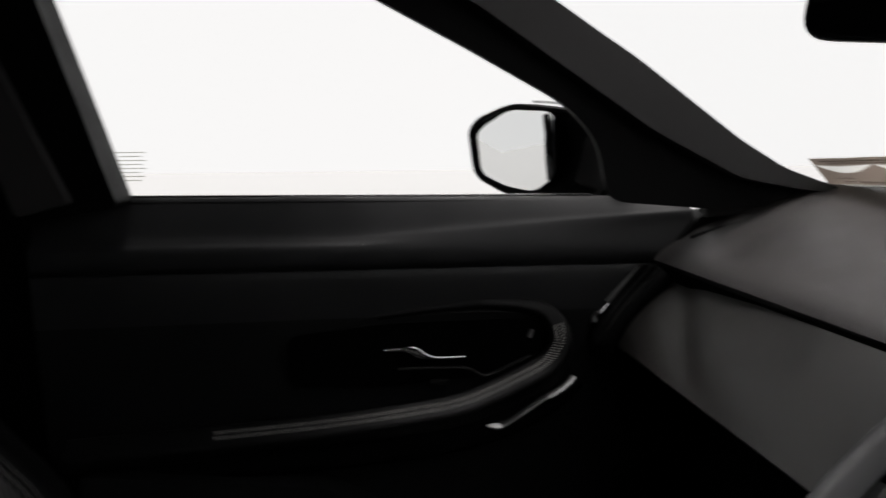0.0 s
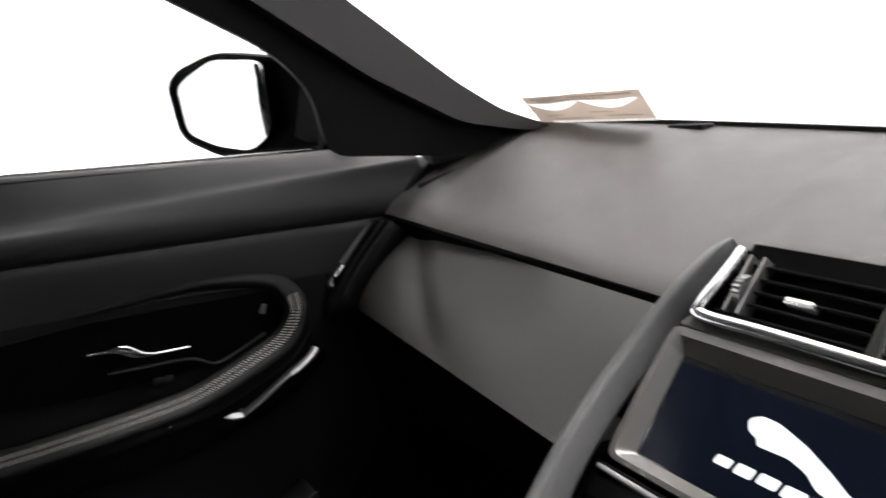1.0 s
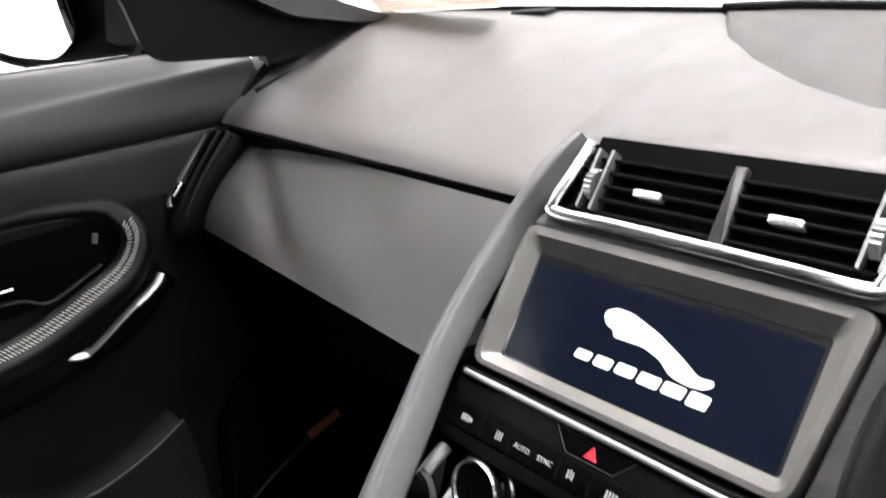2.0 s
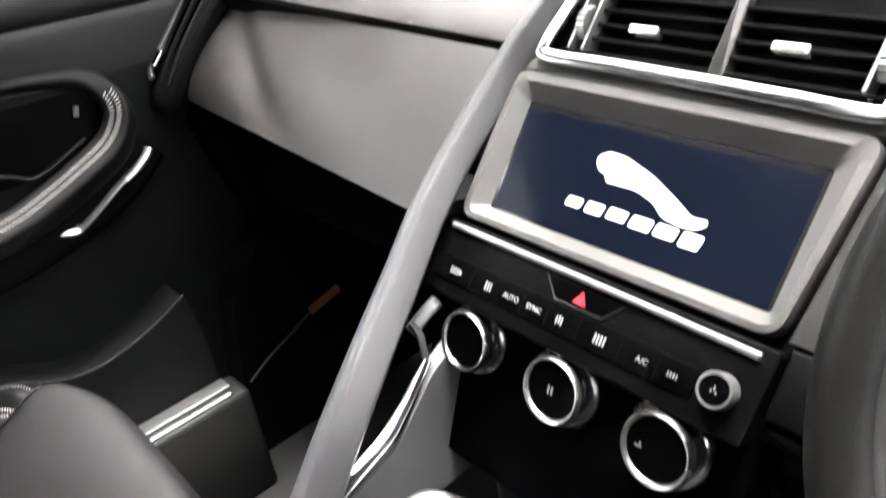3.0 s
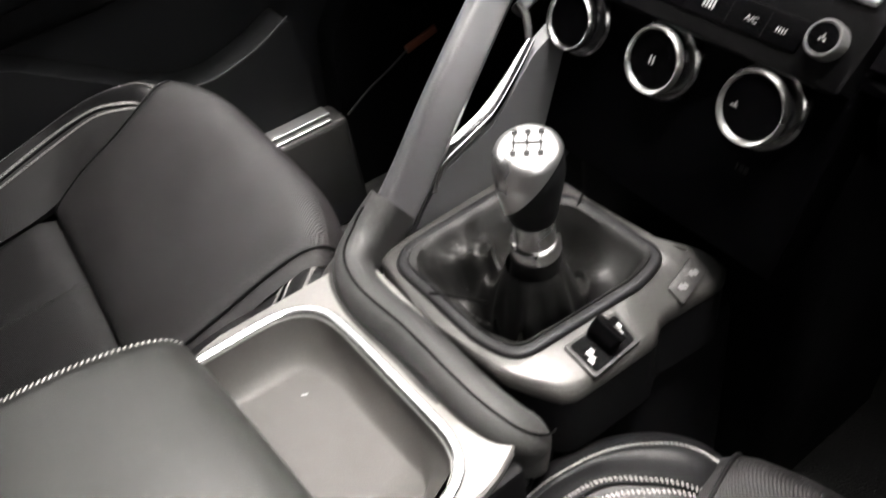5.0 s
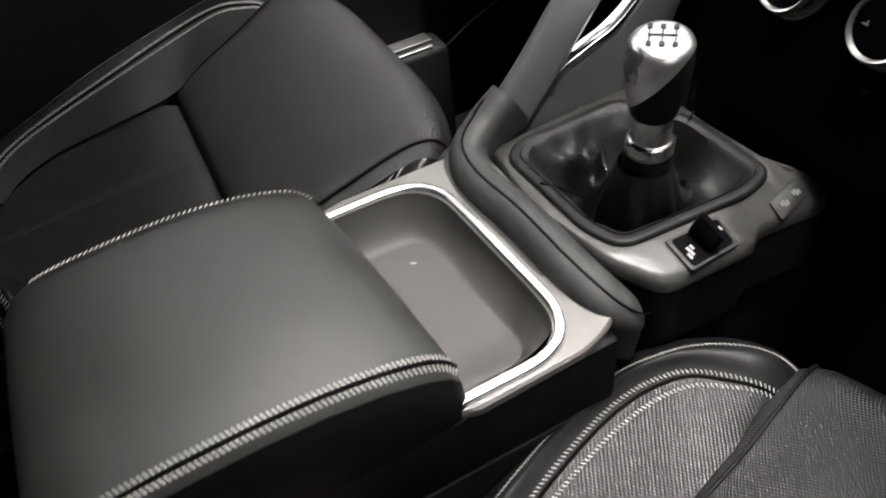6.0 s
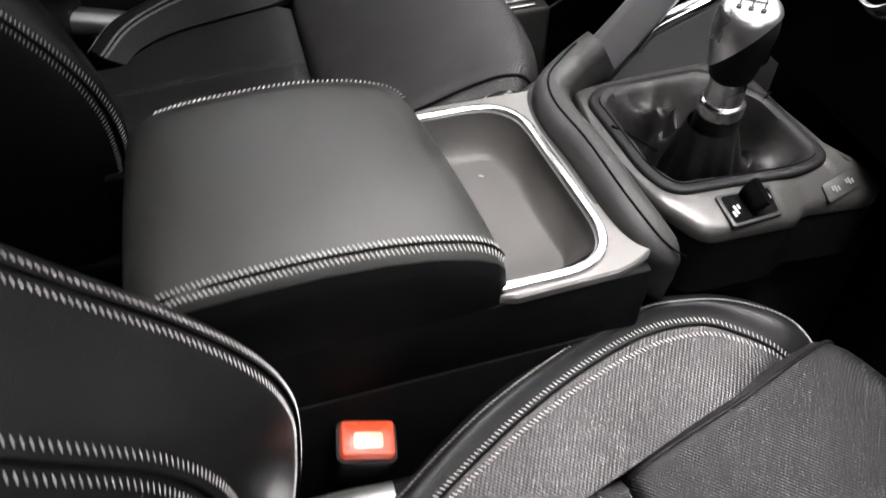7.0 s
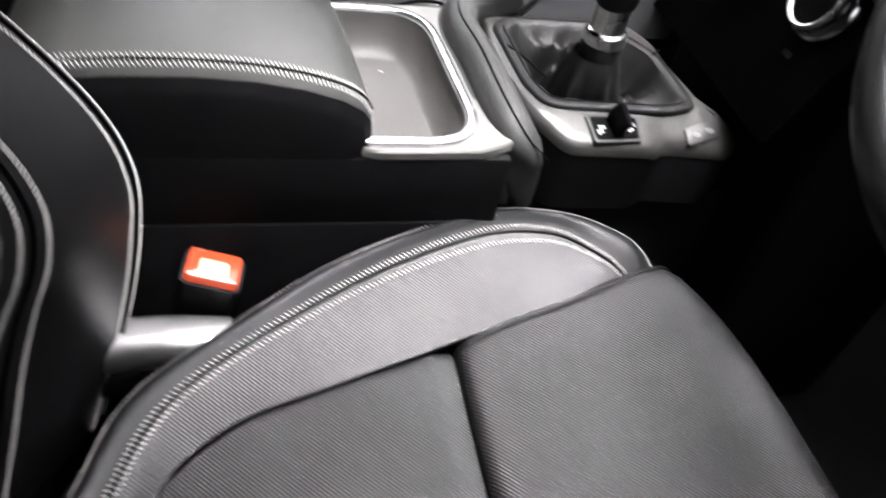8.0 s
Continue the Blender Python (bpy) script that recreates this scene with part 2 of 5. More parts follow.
def box(x0, x1, y0, y1, z0, z1, b=0.003, segs=2):
    bm = bmesh.new()
    bmesh.ops.create_cube(bm, size=1, matrix=Matrix.Translation(((x0 + x1) / 2, (y0 + y1) / 2, (z0 + z1) / 2)) @ Matrix.Diagonal((x1 - x0, y1 - y0, z1 - z0, 1)))
    if b:
        bmesh.ops.bevel(bm, geom=bm.edges[:], offset=b, segments=segs, affect="EDGES", profile=0.5)
    return bm


def normals(G):
    n, m = len(G), len(G[0])
    out = []
    for i in range(n):
        row = []
        for j in range(m):
            a = G[min(i + 1, n - 1)][j] - G[max(i - 1, 0)][j]
            b = G[i][min(j + 1, m - 1)] - G[i][max(j - 1, 0)]
            row.append(a.cross(b).normalized())
        out.append(row)
    return out


def sheet(G, th, out=(0, 0, 1)):
    """A solid skin of thickness th behind a grid of points; out: roughly the way its face looks."""
    bm = bmesh.new()
    N = normals(G)
    s = 1 if sum((n.dot(Vector(out)) for row in N for n in row)) > 0 else -1
    top = [[bm.verts.new(p) for p in row] for row in G]
    low = [[bm.verts.new(p - s * th * N[i][j]) for j, p in enumerate(row)] for i, row in enumerate(G)]
    n, m = len(G), len(G[0])
    for i in range(n - 1):
        for j in range(m - 1):
            bm.faces.new((top[i][j], top[i + 1][j], top[i + 1][j + 1], top[i][j + 1]))
            bm.faces.new((low[i][j], low[i][j + 1], low[i + 1][j + 1], low[i + 1][j]))
    for i in range(n - 1):
        for j in (0, m - 1):
            bm.faces.new((top[i][j], low[i][j], low[i + 1][j], top[i + 1][j]))
    for j in range(m - 1):
        for i in (0, n - 1):
            bm.faces.new((top[i][j], top[i][j + 1], low[i][j + 1], low[i][j]))
    return bm


def stitches(P, nrm, pitch=0.0052, length=0.0038, r=0.0007, slant=0.0, bm=None):
    """Short thread stitches laid along a run of points, standing proud along nrm."""
    bm = bm or bmesh.new()
    P = [Vector(p) for p in P]
    acc = [0.0]
    for a, b in zip(P, P[1:]):
        acc.append(acc[-1] + (b - a).length)

    def at(d):
        i = 0
        while i < len(acc) - 2 and acc[i + 1] < d:
            i += 1
        f = (d - acc[i]) / max(acc[i + 1] - acc[i], 1e-9)
        nn = nrm[i] if isinstance(nrm, list) else Vector(nrm)
        return P[i].lerp(P[i + 1], f), (P[i + 1] - P[i]).normalized(), nn

    for k in range(int(acc[-1] / pitch)):
        p, t, nn = at((k + 0.5) * pitch)
        side = t.cross(nn).normalized()
        t = (t + side * slant).normalized()
        side = t.cross(nn).normalized()
        rings = []
        for f, w in ((-0.5, 0.45), (-0.25, 1.0), (0.25, 1.0), (0.5, 0.45)):
            c = p + t * length * f
            rings.append([c + side * r * w - nn * r * 0.6, c + side * r * 0.8 * w + nn * r * w, c - side * r * 0.8 * w + nn * r * w, c - side * r * w - nn * r * 0.6])
        bridge(bm, rings)
    return bm


def lettering(name, text, size, material, parent, m, label=""):
    cu = bpy.data.curves.new(name, "FONT")
    cu.body, cu.size, cu.extrude, cu.align_x, cu.align_y = text, size, 0.0002, "CENTER", "CENTER"
    tmp = bpy.data.objects.new("tmp", cu)
    me = bpy.data.meshes.new_from_object(tmp)
    bpy.data.objects.remove(tmp)
    me.transform(Matrix.Translation(-origin(parent)) @ m)
    me.materials.append(material)
    ob = new(name, me)
    ob.parent = parent
    return tagged(ob, label)


def bars(spec, th=0.0004):
    """Small flat bars: (x, y, width, height) each, in the plane z = 0."""
    bm = bmesh.new()
    for x, y, w, h in spec:
        plate([(x - w / 2, y - h / 2), (x + w / 2, y - h / 2), (x + w / 2, y + h / 2), (x - w / 2, y + h / 2)], 0, th, bm=bm)
    return bm


# ---- setting: ground, cabin shell, windows ----
def slab_yz(poly, x0, x1, r=0.0):
    """A piece with an outline in y and z, from x0 to x1."""
    out = rounded(poly, r) if r else poly
    bm = bmesh.new()
    return bridge(bm, [[V(x0, y, z) for y, z in out], [V(x1, y, z) for y, z in out]])


g = bmesh.new()
bmesh.ops.create_grid(g, x_segments=8, y_segments=8, size=900, matrix=Matrix.Translation((0, 0, -0.42)))
setting("ground", g, GROUND, "pale even studio floor around the car", "ground")
setting("floor", box(-0.90, 0.90, -1.5, 1.32, -0.05, 0.0, 0), CARPET, "black carpeted car floor", "floor")


def belt(y):
    """Height of the side window's lower edge."""
    return 0.8995 - 0.0135 * (y + 0.04)


for s, nm in ((-1, "left"), (1, "right")):
    # behind the front doors the unseen part is solid, to cut the light
    low = [(-1.5, -0.05), (1.32, -0.05), (1.32, 0.80), (0.86, belt(0.86) - 0.03), (-0.18, belt(-0.18) - 0.03), (-0.24, 1.34), (-1.5, 1.34)]
    # driver's side is solid further forward, unseen, to hold back light
    if s > 0:
        low = [(-1.5, -0.05), (1.32, -0.05), (1.32, 0.80), (0.86, belt(0.86) - 0.03), (0.16, belt(0.16) - 0.03), (0.10, 1.34), (-1.5, 1.34)]
    setting("wall_" + nm, slab_yz(low, s * 0.86, s * 0.92), PLASTIC, "black side of the car body, rear closed against light", "car body")
    # front pillar: cloth trim towards the windscreen, black window frame towards the door
    trim = [(0.185, 1.304), (0.483, 1.167), (0.615, 1.081), (0.755, 0.990), (0.901, 0.917), (0.999, 0.899), (1.109, 0.887), (1.079, 0.897),
            (0.977, 0.931), (0.898, 0.976), (0.730, 1.094), (0.590, 1.182), (0.395, 1.304)]
    setting("pillar_trim_" + nm, slab_yz(trim, s * 0.660, s * 0.735, 0.02), PILLAR, "charcoal cloth-covered windscreen pillar trim", "pillar")
    frame_poly = [(0.095, 1.304), (0.336, 1.180), (0.479, 1.1085), (0.625, 1.031), (0.676, 0.978), (0.695, 0.8835), (0.881, 0.867), (1.080, 0.875), (1.008, 0.904),
                  (0.907, 0.934), (0.764, 1.007), (0.624, 1.100), (0.492, 1.189), (0.24, 1.304)]
    setting("window_frame_" + nm, slab_yz(frame_poly, s * 0.690, s * 0.700, 0.035), PLASTIC, "matt black door window frame and mirror corner", "window frame")
    setting("pillar_centre_" + nm, slab_yz([(-0.215, 0.856), (-0.021, 0.890), (-0.062, 1.0225), (-0.150, 1.30), (-0.27, 1.30)], s * 0.70, s * 0.80, 0.01), PLASTIC,
            "black centre door pillar", "pillar")
    setting("pillar_strip_" + nm, slab_yz([(-0.141, 0.879), (-0.0765, 0.897), (-0.188, 1.157), (-0.250, 1.30), (-0.29, 1.30)], s * 0.672, s * 0.70, 0.008), PILLAR,
            "dark belt-height pillar lining", "pillar")
    setting("pillar_rear_" + nm, slab_yz([(-1.5, 0.90), (-1.15, 0.95), (-1.28, 1.30), (-1.5, 1.30)], s * 0.70, s * 0.80, 0.01), PLASTIC, "black rear pillar", "pillar")
    setting("roof_rail_" + nm, slab_yz([(-1.5, 1.27), (0.32, 1.27), (0.30, 1.34), (-1.5, 1.34)], s * 0.60, s * 0.82), LINING, "grey lining along the roof side", "roof rail")
    if s > 0:
        continue
    pane = setting("window_1", slab_yz([(-0.18, belt(-0.18) - 0.02), (0.75, belt(0.75) - 0.02), (0.75, 1.02), (0.70, 1.08), (0.35, 1.29), (-0.18, 1.29)], s * 0.805, s * 0.809),
                   GLASS, "clear front side window", "window")
    pane.visible_shadow = False
    # etched marking in the glass, too small to read
    mk = bars([(0.0, 0.021 - 0.006 * k, 0.044 - 0.011 * (k % 2) - 0.004 * (k > 4), 0.0011) for k in range(8)], 0.0003)
    part("etched_marking", mk, CORD_TAG, pane, "grey etched lines", m=pose(-0.803, -0.024, 0.946, 90, 0, 90))
# unseen roof opening, added and placed to let light onto the console
co, ci = [(-0.72, -1.5), (0.72, -1.5), (0.72, 0.47), (-0.72, 0.47)], [(-0.07, 0.22), (0.33, 0.22), (0.33, 0.45), (-0.07, 0.45)]
setting("ceiling", bridge(bmesh.new(), [[V(x, y, z) for x, y in o] for o, z in ((co, 1.30), (co, 1.34), (ci, 1.34), (ci, 1.30))], True, True), LINING, "dark cloth headliner round an added light opening", "ceiling", False)
roof_pane = setting("window_2", box(-0.08, 0.34, 0.21, 0.46, 1.342, 1.346, 0), GLASS, "clear pane in the added light opening", "window")
roof_pane.visible_shadow = False
# unseen wall without a rear window, raised to keep light out
setting("wall_rear", box(-0.86, 0.86, -1.56, -1.5, -0.05, 1.34, 0), PLASTIC, "black rear wall, unseen, closed against light", "wall")
setting("wall_front", box(-0.86, 0.86, 1.32, 1.38, -0.05, 0.80, 0), PLASTIC, "black bulkhead under the windscreen", "wall")
Gw = [[V(x, 1.26 - 0.10 * (x / 0.7) ** 2 - 0.82 * f, 0.866 + 0.435 * f) for x in np.linspace(-0.76 + 0.08 * f, 0.76 - 0.08 * f, 12)] for f in np.linspace(0, 1, 6)]
win = setting("window_3", sheet(Gw, 0.004), GLASS, "clear raked windscreen", "window")
win.visible_shadow = False
# unseen sheet, added so that no light leaks under the pad
Gc = [[V(x, 1.185 - 0.10 * (x / 0.75) ** 2 + 0.16 * f, 0.855 - 0.059 * min(x, 0) - 0.07 * f) for x in np.linspace(-0.82, 0.82, 18)] for f in np.linspace(0, 1, 4)]
setting("cowl", sheet(Gc, 0.012), PLASTIC, "black cowl added to stop light under the dashboard", "cowl")


# ---- dashboard ----
STACK = Matrix.Translation((-0.0048, 0.6301, 0.5644)) @ Matrix.Rotation(radians(52), 4, "X") @ Matrix.Rotation(radians(-1.7), 4, "Z")  # centre stack: x across, y up its slope, z out of it


def dash_edge(x):
    """Front edge of the upper pad: y and z at x."""
    f = max(0.0, min(1.0, (-0.155 - x) / 0.58))
    return 0.786 + 0.011 * f, 0.763 + 0.024 * f


dash = thing("dashboard", (0.0, 0.95, 0.45), "dark charcoal leather-wrapped dashboard with stitched pad", "dashboard")


def pad_grid(x0, x1, nx, y_front):
    G = []
    for x in np.linspace(x0, x1, nx):
        yf, zf = y_front(x)
        yb, zb = 1.19 - 0.10 * (x / 0.75) ** 2, 0.863 - 0.059 * min(x, 0)
        hump = 0.055 * math.exp(-((x - 0.45) / 0.12) ** 2)
        row = [V(x, yf + 0.006, zf - 0.012), V(x, yf + 0.001, zf - 0.004), V(x, yf + 0.006, zf + 0.002)]
        for f in np.linspace(0.05, 1, 22):
            z = zf + (zb - zf) * (1 - (1 - f) ** 1.6) + hump * math.sin(math_pi * min(1, f * 1.25)) ** 2 * (f < 0.8)
            row.append(V(x, yf + (yb - yf) * f, z + 0.002))
        G.append(row)
    return G


pad_left = [r for r in pad_grid(-0.742, -0.158, 40, dash_edge)]
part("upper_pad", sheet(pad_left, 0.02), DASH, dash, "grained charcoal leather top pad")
part("centre_pad", sheet(pad_grid(-0.158, 0.165, 20, lambda x: (0.832 - 0.030 * max(0, (-0.10 - x) / 0.058), 0.802 - 0.028 * max(0, (-0.10 - x) / 0.058))), 0.02), DASH, dash, "grained charcoal leather top pad")
part("driver_pad", sheet(pad_grid(0.165, 0.75, 30, lambda x: (0.80, 0.775)), 0.02), DASH, dash, "grained charcoal leather binnacle hood")
# groove under the pad, its shade put in as a near-black strip
part("pad_groove", sweep([(-0.738, 0.822, 0.766), (-0.45, 0.811, 0.757), (-0.15, 0.800, 0.747)], rrect(0.026, 0.026, 0.004), 16), DARK, dash, "near-black fill for the shaded gap")
# passenger fascia with the glove compartment
Gf = []
for x in np.linspace(-0.706, -0.152, 90):
    f = (-0.155 - x) / 0.56
    yt, zt = 0.776 + 0.042 * f, 0.755 + 0.008 * f
    yb, zb = 0.658 + 0.064 * f, 0.655 - 0.005 * f
    row = []
    for v in np.linspace(0, 1, 18):
        bulge = 0.010 * math.sin(math_pi * v) * (0.4 + 0.6 * math.sin(math_pi * min(1, max(0, f))))
        crease = -0.690 + 0.255 * v  # beyond this line the panel is folded back towards the cabin
        row.append(V(x, yt + (yb - yt) * v - bulge - 0.12 * max(0.0, crease - x) * (1 - v * v) + 0.008 * (1 - v ** 4) * math.exp(-((x - crease) / 0.05) ** 2), zt + (zb - zt) * v))
    row += [V(x, row[-1].y + 0.006, zb - 0.006), V(x, row[-1].y + 0.03, zb - 0.016), V(x, row[-1].y + 0.10, zb - 0.03)]
    Gf.append(row)
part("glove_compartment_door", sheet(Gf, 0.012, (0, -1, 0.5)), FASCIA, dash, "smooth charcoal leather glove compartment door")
part("lower_panel", box(-0.72, -0.14, 0.79, 1.20, 0.46, 0.625, 0.03, 4), PLASTIC, dash, "matt black lower panel")
part("driver_fascia", box(0.165, 0.74, 0.76, 1.1, 0.50, 0.765, 0.03, 4), PLASTIC, dash, "matt black driver side fascia")
part("end_cap", slab_yz([(0.83, 0.30), (1.2, 0.30), (1.2, 0.85), (1.02, 0.873), (0.882, 0.860), (0.80, 0.775), (0.735, 0.60)], -0.80, -0.735, 0.02), PLASTIC, dash, "black dashboard end cap")
part("end_cap_strip", sweep([(-0.742, 0.884, 0.860), (-0.722, 0.960, 0.868), (-0.702, 1.03, 0.876), (-0.684, 1.09, 0.884)], rrect(0.05, 0.016, 0.006), 18), PILLAR, dash, "charcoal trim strip")
part("demister_outlet", sweep([(-0.722, 0.852, 0.818), (-0.705, 0.885, 0.831), (-0.68, 0.925, 0.846)], rrect(0.022, 0.012, 0.004), 8), PLASTIC, dash, "black side demister outlet")
# side air outlet at the end of the dashboard
so = part("side_outlet", sweep([(-0.716, 0.800, 0.766), (-0.724, 0.752, 0.718), (-0.734, 0.708, 0.660), (-0.738, 0.700, 0.636)], lambda f: rrect(0.066 - 0.02 * max(0, f - 0.7) / 0.3, 0.03, 0.010), 14, up=(0, -0.6, 0.5)), PLASTIC, dash, "black side air outlet")
part("outlet_rim", sweep([(-0.748, 0.776, 0.770), (-0.755, 0.738, 0.730), (-0.759, 0.706, 0.694), (-0.750, 0.698, 0.680)], rrect(0.009, 0.006, 0.002), 18, up=(0, -0.6, 0.5)), SATIN, so, "satin rim")
part("outlet_wheel", sweep([(-0.749, 0.722, 0.712), (-0.751, 0.707, 0.696)], circle(0.008, 12), 3, up=(1, 0, 0)), CHROME, so, "ribbed silver thumbwheel")
part("outlet_tab", sweep([(-0.712, 0.764, 0.742), (-0.715, 0.744, 0.719)], rrect(0.011, 0.008, 0.002), 3, up=(0, -0.6, 0.5)), CHROME, so, "silver tab")
for k in range(5):
    o = -0.742 + 0.012 * k
    part("slat", sweep([(o, 0.783 + 0.10 * (o + 0.72), 0.776), (o - 0.008, 0.738, 0.722), (o - 0.012, 0.704, 0.674)], rrect(0.003, 0.008, 0.001), 8, up=(0, -0.6, 0.5)), PANEL if k % 2 else CHEEK, so)

# broad speaker panel let into the pad towards the driver
Gs = []
for x in np.linspace(-0.165, 0.55, 40):
    y0 = float(np.interp(x, (-0.165, -0.115, -0.055, 0.012, 0.073, 0.20, 0.55), (1.17, 1.075, 1.010, 0.957, 0.922, 0.88, 0.86)))
    yb = 1.186 - 0.10 * (x / 0.75) ** 2
    row = []
    for f in np.linspace(0, 1, 14):
        y = y0 + (yb - y0) * f
        q = max(0.0, (y - 0.832) / (1.19 - 0.832))
        row.append(V(x, y, 0.802 + (0.061 - 0.059 * min(x, 0)) * (1 - (1 - min(q, 1)) ** 1.6) + 0.002 + 0.004 * min(1, f * 8) + 0.004 * f * f * min(1, (x + 0.165) * 12) + 0.055 * math.exp(-((x - 0.45) / 0.12) ** 2)))
    Gs.append(row)
part("panel_edge", sweep([r[-1] + V(0, -0.014, 0.002) for r in Gs], rrect(0.016, 0.012, 0.004)), PLASTIC, dash, "black strip along the windscreen")
part("speaker_panel", sheet(Gs, 0.006), SPEAKER, dash, "dark cloth-textured speaker panel")
part("windscreen_seal", sweep([r[-1] + V(0, -0.008, 0.001) for r in pad_left[5:]], rrect(0.010, 0.010, 0.002)), PLASTIC, dash, "black seal at the foot of the windscreen")
part("glass_clip", box(-0.455, -0.392, 1.118, 1.146, 0.872, 0.8925, 0.003), PLASTIC, dash, "small black clip at the glass edge")

# ---- centre stack, built on its sloping plane ----
part("control_panel", plate(rounded([(-0.142, 0.031), (0.136, 0.031), (0.138, 0.092), (-0.142, 0.092)], 0.004), -0.05, 0.0042, 0.002), CONTROL, dash, "satin black control panel", m=STACK)
part("panel_backing", plate(rounded([(-0.158, 0.025), (0.160, 0.085), (0.160, 0.30), (-0.150, 0.30)], 0.012), -0.06, -0.018, 0.003), PLASTIC, dash, m=STACK)
bez_out = rounded([(-0.1385, 0.0965), (0.1305, 0.0965), (0.1440, 0.2250), (-0.1370, 0.2250)], 0.014, 6)
bez_in = rounded([(-0.1172, 0.1105), (0.1182, 0.1105), (0.1205, 0.2025), (-0.1176, 0.2025)], 0.003, 6)
bz = bmesh.new()
bridge(bz, [[V(x, y, -0.018) for x, y in bez_out], [V(x, y, -0.003) for x, y in bez_out], [V(x * 0.992, 0.160 + (y - 0.160) * 0.985, 0.0) for x, y in bez_out],
            [V(p[0] * 0.62 + q[0] * 0.38, p[1] * 0.62 + q[1] * 0.38, 0.0006) for p, q in zip(bez_out, bez_in)], [V(x, y, -0.0095) for x, y in bez_in], [V(x, y, -0.018) for x, y in bez_in]], True, True)
part("screen_bezel", bz, BEZEL, dash, "matt grey chamfered screen surround", m=STACK)
scr = part("screen", plate([(x * 1.004, 0.1565 + (y - 0.1565) * 1.01) for x, y in bez_in], -0.016, -0.0096), GLOSS, dash, "touchscreen with a black border", m=STACK, smooth=False)
part("display", plate([(x * 0.975, 0.1545 + (y - 0.1565) * 0.925) for x, y in bez_in], -0.0098, -0.0092), SCREEN, scr, "dark blue lit display", m=STACK, smooth=False)
# emblem on the screen: a plain tapering shape, and a row of plain bars under it
sw = [(-0.0383, 0.1733), (-0.0292, 0.1792), (-0.0141, 0.1785), (0.0105, 0.1707), (0.0327, 0.1603), (0.0493, 0.151), (0.0600, 0.1522), (0.0611, 0.1488), (0.0554, 0.1441),
      (0.0422, 0.1427), (0.0281, 0.1452), (0.0181, 0.153), (0.0022, 0.1577), (-0.0119, 0.1574), (-0.0235, 0.1572), (-0.0255, 0.1622), (-0.0340, 0.1645)]
part("emblem", plate(rounded(sw, 0.004, 3), -0.0091, -0.0086), LIT, scr, "white glowing swoosh emblem", m=STACK)
for x, w, v, h in ((-0.0420, 0.0140, 0.1365, 0.0075), (-0.0235, 0.0150, 0.1365, 0.0085), (-0.0040, 0.0160, 0.1370, 0.0085), (0.0160, 0.0170, 0.1365, 0.0090), (0.0355, 0.0165, 0.1365, 0.0090), (0.0545, 0.0150, 0.1360, 0.0105)):
    part("emblem_bar", plate(rounded([(x - w / 2 - 0.001, v - h / 2), (x + w / 2 - 0.001, v - h / 2), (x + w / 2 + 0.001, v + h / 2), (x - w / 2 + 0.001, v + h / 2)], 0.002, 3), -0.0091, -0.0087), LIT, scr, "white glowing bar", m=STACK)
part("chrome_strip", sweep([(-0.1330, 0.0870, 0.0055), (0.0, 0.0865, 0.0060), (0.1285, 0.0850, 0.0055)], rrect(0.0052, 0.005, 0.002), 8), SATIN, dash, "satin metal strip", m=STACK)
row_panel = part("climate_panel", plate(rounded([(-0.134, 0.0435), (0.099, 0.0435), (0.099, 0.0640), (-0.134, 0.0640)], 0.003), 0.004, 0.0060, 0.001), PANEL, dash, "matt black climate button row", m=STACK)
for x in (-0.0940, -0.0640, -0.0410, -0.0175, 0.0110, 0.0450, 0.0730):
    part("button_gap", bars([(x, 0.0535, 0.0008, 0.018)], 0.0002), DARK, row_panel, m=STACK @ Matrix.Translation((0, 0, 0.0060)))
for x, spec in ((-0.1118, [(-0.006 + 0.0028 * j, 0, 0.0014, 0.0064) for j in range(4)] + [(0.0056, 0, 0.0026, 0.004)]), (-0.0758, [(-0.003 + 0.003 * j, 0, 0.0014, 0.008) for j in range(3)]),
                (-0.0055, [(-0.003 + 0.0026 * j, 0.001 * (j % 2), 0.0014, 0.007) for j in range(3)]), (0.0284, [(-0.004 + 0.003 * j, 0, 0.0016, 0.008) for j in range(4)]),
                (0.0842, [(-0.0036 + 0.0024 * j, 0, 0.0012, 0.004) for j in range(4)])):
    part("button_symbol", bars([(u * 0.85, v * 0.85, w * 0.8, h * 0.85) for u, v, w, h in spec]), LIT_ICON if x < 0.05 else BUTTON, row_panel, "small white symbol", m=STACK @ Matrix.Translation((x, 0.0532, 0.0061)))
for x, word in ((-0.0521, "AUTO"), (-0.0295, "SYNC"), (0.0622, "A/C")):
    lettering("button_word", word, 0.0056, LIT_ICON if x < 0.05 else BUTTON, row_panel, STACK @ Matrix.Translation((x, 0.0530, 0.0063)), "small white lettering")
hz = part("hazard_button", plate(rounded([(-0.0300, 0.0815), (-0.0165, 0.0670), (0.0230, 0.0670), (0.0370, 0.0815)], 0.002), 0.004, 0.0056, 0.0008), PANEL, dash, "black hazard warning button", m=STACK)
part("button_edge", sweep([(-0.0315, 0.0820, 0.005), (-0.0170, 0.0662, 0.005), (0.0235, 0.0662, 0.005), (0.0385, 0.0820, 0.005)], rrect(0.0010, 0.001, 0.0003)), CHEEK, hz, m=STACK)
part("hazard_triangle", plate(rounded([(-0.0022, 0.0690), (0.0096, 0.0690), (0.0037, 0.0790)], 0.001), 0.0056, 0.0061), LIT_RED, hz, "red triangle", m=STACK)


